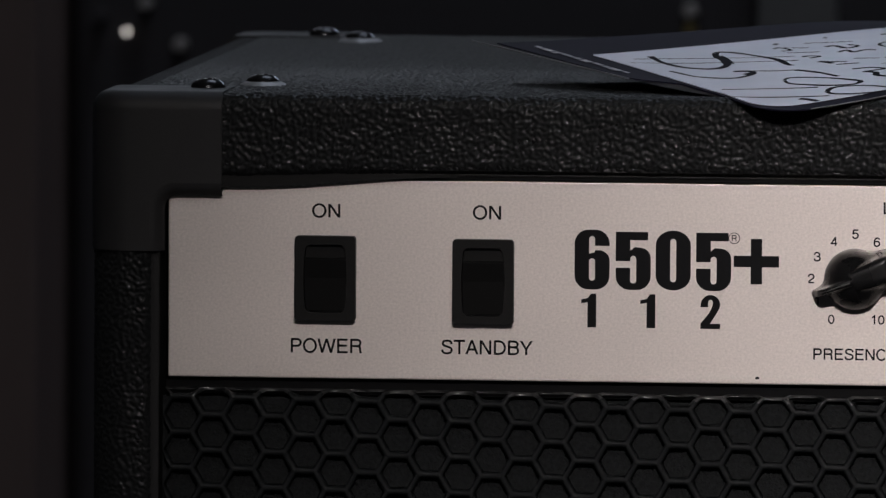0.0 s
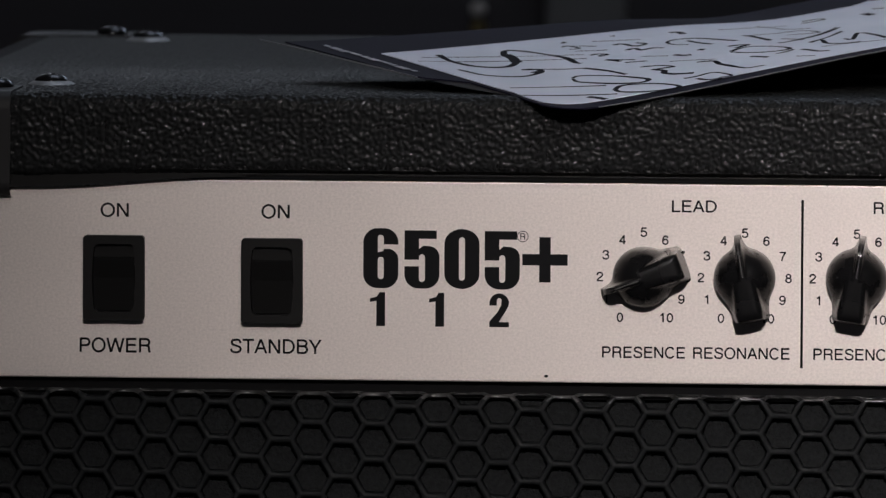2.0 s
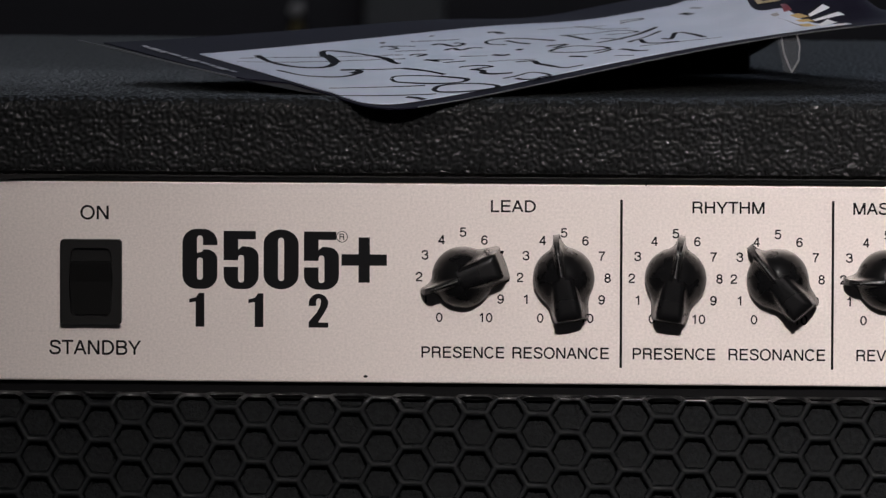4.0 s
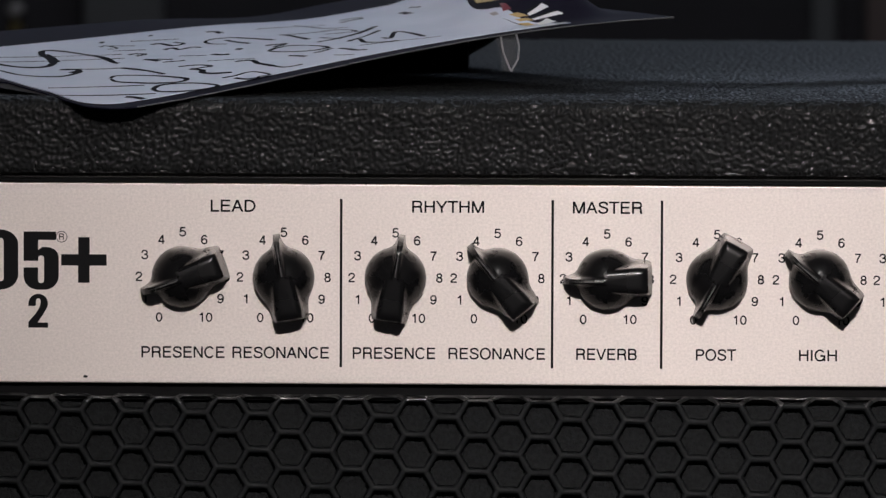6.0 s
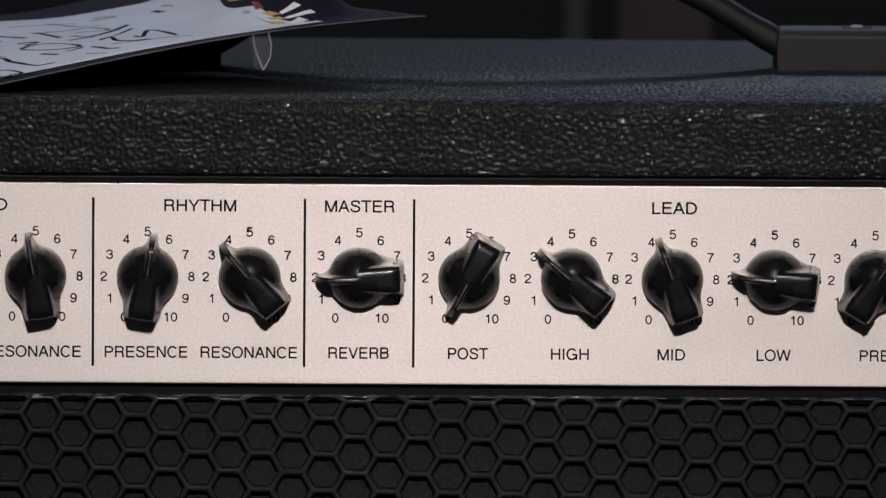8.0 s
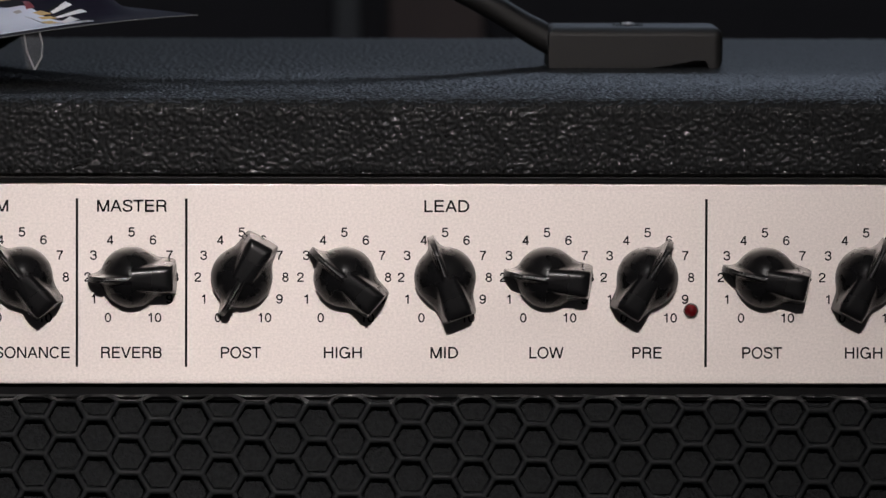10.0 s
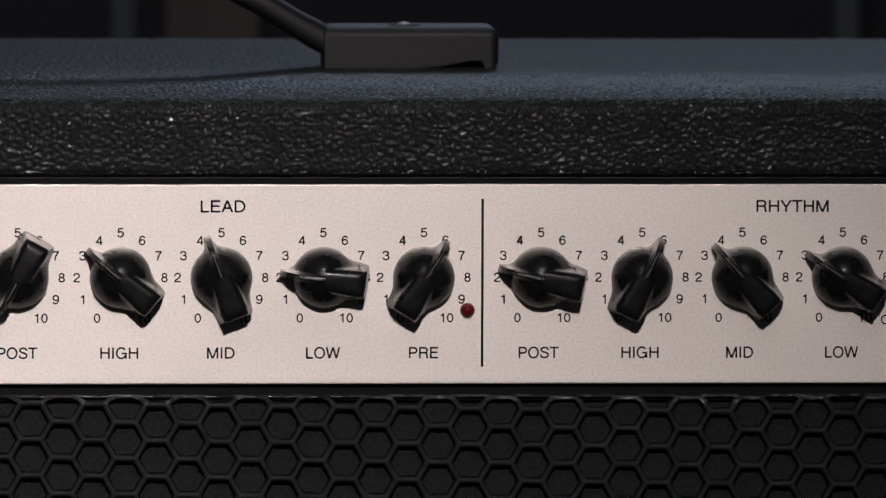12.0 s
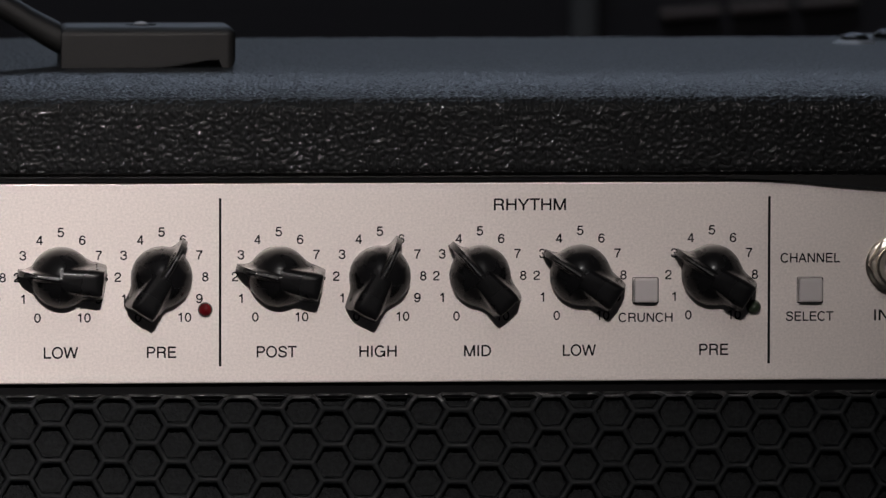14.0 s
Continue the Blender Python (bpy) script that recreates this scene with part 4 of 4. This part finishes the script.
wedge = [[bm.verts.new(tag_at(u, v, -0.45)) for u in (-8.0 * min(1.0, (v - 24) / 20.0), -3.0 * min(1.0, (v - 24) / 20.0), 3.0)] for v in range(24, 55, 3)]
for a, b in zip(wedge, wedge[1:]):
    for k in range(2):
        bm.faces.new((a[k], b[k], b[k + 1], a[k + 1]))
part("sleeve_corner", bm, SLEEVE, tag, "brownish clear sleeve corner")

# handwriting: marker strokes that cannot be read
def pen_stroke(width, *pts):
    bm = bmesh.new()
    P = [Vector((*p, 0)) for p in pts]
    P = [2 * P[0] - P[1], *P, 2 * P[-1] - P[-2]]
    path = []
    for a, b, c, d in zip(P, P[1:], P[2:], P[3:]):
        for k in range(6):
            t = k / 6
            path.append(0.5 * ((2 * b) + (c - a) * t + (2 * a - 5 * b + 4 * c - d) * t * t + (3 * b - a - 3 * c + d) * t * t * t))
    path.append(P[-2])
    last = None
    for i, p in enumerate(path):
        d = (path[min(i + 1, len(path) - 1)] - path[max(i - 1, 0)]).normalized()
        n = Vector((-d.y, d.x, 0)) * width / 2 * (0.75 + 0.35 * noise.noise((p.x * 0.08, p.y * 0.08, 1)))
        pair = [bm.verts.new(tag_at(q.x, q.y, 0.34)) for q in (p - n, p + n)]
        if last:
            bm.faces.new((last[0], pair[0], pair[1], last[1]))
        last = pair
    bmesh.ops.recalc_face_normals(bm, faces=bm.faces)
    part("pen_stroke", bm, PEN, tag)


pen_stroke(2.2, (12.6, 81.1), (10.5, 71.2), (11.3, 62.7), (14.8, 57.5), (18.8, 56.6), (23.1, 60.6), (25.8, 67.1), (26.9, 72.7), (29.1, 76.7), (31.3, 77.3), (33.7, 73.1), (35.4, 64.8), (36.2, 58.3), (34.5, 50.8), (34.7, 48.4))
pen_stroke(3.6, (23.3, 60.4), (25.8, 67.1), (27.0, 72.6))
pen_stroke(0.9, (6.6, 79.3), (15.4, 75.3), (42.3, 59.7))
pen_stroke(0.9, (3.3, 75.0), (14.3, 67.8), (29.2, 59.9), (39.6, 53.9))
pen_stroke(1.8, (5.7, 59.2), (6.2, 56.1), (7.1, 49.9), (10.6, 44.8), (14.1, 42.4), (17.5, 42.7), (21.1, 44.7), (22.2, 47.9), (20.5, 49.3), (18.9, 50.6))
pen_stroke(3.0, (18.9, 44.6), (21.4, 45.5))
pen_stroke(1.1, (20.4, 50.4), (26.9, 44.9), (31.9, 42.3))
pen_stroke(2.0, (31.9, 42.3), (33.7, 37.2), (34.6, 33.2), (35.1, 27.3))
pen_stroke(1.8, (22.7, 32.4), (25.3, 34.0), (28.8, 31.7), (32.5, 26.9), (35.2, 20.8), (35.6, 17.3), (32.3, 15.9), (27.6, 18.9), (23.9, 23.4), (21.5, 27.6), (22.4, 31.8))
pen_stroke(1.8, (23.1, 12.7), (26.5, 15.7), (30.2, 15.1), (34.5, 11.5), (36.7, 5.9), (35.9, 3.8), (33.0, 3.7), (28.9, 4.9), (25.3, 7.0), (22.8, 9.6), (23.1, 12.7))
pen_stroke(1.2, (3.6, 30.1), (12.4, 25.9), (24.3, 18.8))
pen_stroke(1.2, (-0.1, 21.0), (9.2, 15.1), (21.1, 8.1))
pen_stroke(3.0, (13.6, 9.8), (14.9, 7.9), (15.8, 4.6))
pen_stroke(2.6, (48.2, 80.8), (49.1, 79.9))
pen_stroke(1.5, (44.2, 74.0), (46.5, 74.5), (46.6, 69.3), (43.8, 69.3))
pen_stroke(1.0, (47.1, 73.9), (51.8, 69.5))
pen_stroke(1.0, (43.5, 65.9), (50.4, 61.7))
pen_stroke(1.5, (43.0, 57.7), (45.3, 57.9), (46.6, 55.4), (43.5, 54.8))
pen_stroke(2.0, (42.3, 48.8), (43.1, 46.8), (43.5, 43.9))
pen_stroke(1.2, (42.8, 48.3), (47.3, 43.4))
pen_stroke(1.2, (43.3, 41.7), (48.5, 39.5))
pen_stroke(1.0, (55.1, 77.1), (66.0, 71.6))
pen_stroke(1.5, (55.9, 68.1), (58.5, 68.1), (58.7, 62.3), (62.7, 63.5), (62.0, 67.2))
pen_stroke(1.6, (53.7, 58.1), (56.7, 58.9), (56.4, 55.2), (60.3, 56.2), (62.2, 53.9))
pen_stroke(1.6, (42.7, 33.1), (47.2, 31.2), (48.6, 27.1), (45.5, 27.4), (42.8, 27.3))
pen_stroke(2.0, (43.0, 28.2), (44.2, 24.3), (42.7, 21.7), (43.6, 18.4), (47.5, 15.5))
pen_stroke(2.2, (63.9, 82.7), (64.7, 81.9))
pen_stroke(2.8, (77.8, 77.3), (79.9, 76.6), (79.2, 72.4))
pen_stroke(1.8, (80.9, 49.6), (79.3, 55.2), (76.8, 61.9), (72.3, 64.2), (67.9, 61.8), (67.0, 56.8), (69.3, 53.8))
pen_stroke(2.2, (72.9, 60.2), (72.8, 54.0), (73.6, 49.7))
pen_stroke(1.8, (74.0, 42.6), (76.6, 42.1), (78.7, 40.7), (73.6, 38.3))
pen_stroke(1.6, (69.3, 33.6), (71.0, 29.6), (74.4, 25.7), (78.3, 24.1), (81.6, 25.4), (81.2, 31.4), (77.9, 36.7), (73.7, 36.6), (69.8, 34.4))
pen_stroke(2.4, (66.2, 44.2), (67.2, 42.8))
pen_stroke(2.6, (58.0, 42.1), (59.0, 39.4), (60.8, 38.5))
pen_stroke(0.9, (51.1, 46.5), (56.1, 41.8))
pen_stroke(1.0, (51.8, 34.1), (57.5, 30.5), (61.1, 26.9))
pen_stroke(2.0, (55.8, 27.6), (59.3, 25.4), (58.0, 20.6), (58.3, 16.3), (58.3, 13.6))
pen_stroke(1.4, (58.3, 13.6), (59.3, 9.5), (63.9, 8.9))
pen_stroke(1.2, (42.2, 11.4), (45.7, 11.2), (51.0, 11.9), (51.9, 5.0), (48.5, 5.3))
pen_stroke(1.6, (44.2, 8.8), (45.3, 5.3), (48.6, 4.1))
pen_stroke(2.6, (68.4, 22.8), (69.5, 21.1), (70.5, 18.0))
pen_stroke(0.9, (90.0, 73.0), (99.7, 71.7), (108.1, 68.9))
pen_stroke(1.2, (102.0, 74.0), (102.7, 68.4), (102.9, 60.7), (108.1, 58.0))
pen_stroke(1.8, (87.2, 57.2), (88.0, 54.3), (86.7, 42.8))
pen_stroke(1.2, (88.2, 55.9), (95.6, 54.3), (103.5, 54.9), (103.7, 47.1), (95.2, 48.4))
pen_stroke(1.2, (113.5, 70.8), (117.0, 72.2), (122.2, 73.7), (121.4, 76.5), (116.8, 76.0))
pen_stroke(1.8, (85.0, 36.1), (91.6, 37.3), (101.8, 42.9), (113.4, 53.1))
pen_stroke(1.2, (90.7, 30.5), (98.3, 34.7), (108.5, 43.6))
pen_stroke(1.2, (90.3, 43.2), (92.4, 35.9))
pen_stroke(1.8, (90.1, 29.6), (94.8, 31.8), (91.8, 24.4), (94.1, 20.0), (98.1, 18.5))
pen_stroke(1.8, (82.1, 20.9), (82.7, 17.9), (82.8, 14.1), (84.8, 12.0))
pen_stroke(1.4, (74.5, 20.6), (77.2, 21.0), (81.1, 22.7))
pen_stroke(1.8, (99.3, 28.2), (99.7, 24.9), (108.3, 35.8), (108.6, 29.6), (105.9, 18.9))
pen_stroke(1.0, (75.3, 12.7), (78.5, 8.5))
pen_stroke(1.0, (87.5, 20.2), (96.1, 18.0), (107.8, 14.0))
pen_stroke(3.0, (132.7, 71.6), (132.2, 66.2))
pen_stroke(1.0, (138.4, 76.6), (138.5, 71.0))


def printed_shape(mat, *pts, lift=0.36):
    """A small flat print on the card between four corners."""
    bm = bmesh.new()
    n = 5
    a, b, c, d = [Vector((*p, 0)) for p in pts]
    g = [[bm.verts.new(tag_at(*((1 - s) * ((1 - t) * a + t * d) + s * ((1 - t) * b + t * c)).xy, lift)) for t in [j / n for j in range(n + 1)]] for s in [i / n for i in range(n + 1)]]
    for i in range(n):
        for j in range(n):
            bm.faces.new((g[i][j], g[i + 1][j], g[i + 1][j + 1], g[i][j + 1]))
    part("printed_mark", bm, mat, tag)


printed_shape(WHITE_PRINT, (134.6, 15.6), (139.8, 16.9), (141.0, 15.4), (134.6, 14.6))
printed_shape(WHITE_PRINT, (134.5, 13.5), (142.6, 13.7), (143.6, 12.6), (134.5, 12.3))
printed_shape(WHITE_PRINT, (133.8, 9.9), (138.2, 12.2), (139.5, 9.5), (132.3, 5.9))
printed_shape(WHITE_PRINT, (131.4, 5.1), (140.1, 6.6), (139.1, 3.3), (131.3, 2.3))
printed_shape(BORDER_PRINT, (129.0, 24.7), (130.0, 23.0), (129.4, 20.6), (128.2, 21.4))
printed_shape(GOLD, (130.7, 18.1), (132.8, 17.4), (134.4, 14.7), (131.5, 15.4))
printed_shape(GOLD, (130.4, 15.1), (133.6, 13.9), (134.5, 12.3), (130.9, 13.3))
printed_shape(GOLD, (129.4, 12.3), (132.4, 11.7), (132.6, 8.1), (129.8, 9.0))
printed_shape(MAROON, (134.0, 27.6), (133.6, 23.9), (132.6, 19.8), (130.8, 20.9))
printed_shape(GOLD, (140.5, 50.0), (136.6, 42.0), (136.0, 31.0), (140.5, 33.0))
printed_shape(INK, (140.8, 47.0), (137.6, 41.5), (137.2, 34.0), (140.8, 35.0), lift=0.42)
printed_shape(INK, (128.2, 19.7), (128.3, 18.8), (129.8, 10.3), (129.3, 10.6))
printed_shape(INK, (134.9, 16.0), (139.3, 17.0), (139.6, 17.2), (134.4, 16.8))
printed_shape(INK, (134.2, 13.9), (142.2, 14.2), (142.7, 13.9), (134.7, 13.1))
# illegible white lettering along the border, as bars
for k, (v0, v1) in enumerate(((106, 103), (102, 97), (96, 93.5), (92.5, 87), (85.5, 83), (82, 77.5), (76.5, 72), (71, 69), (68, 62.5), (61.5, 59))):
    w = 1.5 + 0.5 * (k * 7 % 3)
    printed_shape(BORDER_PRINT, (-5.6, v0), (-5.6 - w, v0 - 0.4), (-5.6 - w, v1 - 0.4), (-5.6, v1))


def plastic_tie():
    foot = mm(-25.9, 49.5, 69.9)
    t = part("plastic_tie", tube([tag_at(117.2, 1.2, -0.4), (tag_at(117.2, 1.2) + foot) / 2 + Vector((-0.0006, 0, 0)), foot], 0.00026, 8), NYLON, tag, "clear plastic tie hanging from the card's edge")
    end = mm(-24.2, 50.0, 72.9)
    part("strand", tube([tag_at(121.8, 1.2, -0.4), (tag_at(121.8, 1.2) + end) / 2 + Vector((0.0005, 0, 0)), end, foot], 0.00026, 8), NYLON, t)
    bm = bmesh.new()
    rows = []
    for k in range(9):
        q = k / 8
        left, right = tag_at(115.5, 1.2, -0.4).lerp(foot + Vector((-0.0016, 0, 0)), q), tag_at(121.5, 1.2, -0.4).lerp(foot + Vector((0.0014, 0, 0)), q)
        rows.append([bm.verts.new(left.lerp(right, i / 4) + Vector((0.0003 * math.sin(5 * q), 0.0007 * math.sin(3.1 * i + 4 * q), 0))) for i in range(5)])
    for a, b in zip(rows, rows[1:]):
        for i in range(4):
            bm.faces.new((a[i], a[i + 1], b[i + 1], b[i]))
    part("film", bm, CLEAR, t)


plastic_tie()

# ---------------------------------------------------------------- things behind
def background():
    """A row of dark gear in the shadow behind: only a low strip of it shows over the amplifier."""
    b = thing("speaker_cabinet", "large black speaker cabinet standing in the dark on the carpet", "speaker cabinet")
    part("body", box(-0.511, 0.80, 1.54, 1.98, 0.0, 0.654, 0.010, 3, True), DARK, b)
    for x, z, r, mat in ((-0.4631, -36.0, 0.0028, STEEL), (-0.4775, -19.0, 0.0026, STEEL), (-0.4971, -24.8, 0.0022, DARK), (-0.2493, -19.9, 0.0030, STEEL), (-0.2493, -27.4, 0.0026, BRASS)):
        k = part("knob", lathe([(0, 0.012), (r * 0.8, 0.012), (r, 0.010), (r, 0.0), (0, 0.0)], 20), mat, b, "small dull metal knob")
        k.matrix_basis = Matrix.Translation((x, 1.541, Z0 + 0.0343 + z / 1000)) @ pose(0, 0, 0, 90)
    lamp = part("pilot_lamp", lathe([(0, 0.0030), (0.0008, 0.0028), (0.0012, 0.0018), (0.0012, 0.0), (0, 0.0)], 16), PILOT, b, "small glowing white pilot lamp")
    lamp.matrix_basis = Matrix.Translation((-0.4864, 1.540, Z0 + 0.0031)) @ pose(0, 0, 0, 90)
    part("grille_panel", box(-0.221, -0.188, 1.530, 1.541, 0.05, 0.634, 0.002, 2, True), STEEL_DARK, b, "dull grey upright strip")
    part("wooden_strip", box(0.104, 0.143, 1.528, 1.541, 0.05, 0.634, 0.002, 2, True), BROWN, b, "brown wooden upright strip")
    for x in (0.0866, 0.3889):
        part("upright", box(x - 0.0055, x + 0.0055, 1.530, 1.541, 0.05, 0.634, 0.003, 2, True), STEEL_DARK, b)
    for k in range(3):
        g = part("badge_bar", box(-0.0125, 0.0125, -0.004, 0.004, -0.0017, 0.0017, 0.001, 2, True), BROWN_GREY, b, "faded brown bar")
        g.matrix_basis = Matrix.Translation((0.434 + 0.029 * k, 1.537, Z0 + 0.0131 + 0.0022 * k)) @ pose(0, 0, 0, 0, -4.4, 0)
    r = thing("wooden_shelf_unit", "dark brown wooden shelf unit standing on the carpet", "shelf")
    for y0, y1, x0, x1 in ((1.50, 1.52, -0.534, -0.513), (1.50, 1.52, -0.86, -0.84)):
        part("upright", box(x0, x1, 1.46, 1.86, 0, 0.95, 0.002, 2, True), BROWN, r)
    for z in (0.03, 0.30, 0.60, 0.92):
        part("shelf", box(-0.84, -0.534, 1.465, 1.86, z - 0.01, z + 0.01, 0.002, 2, True), BROWN, r)
    part("back_panel", box(-0.86, -0.513, 1.86, 1.87, 0, 0.95, 0, 1, True), DARK, r)


background()
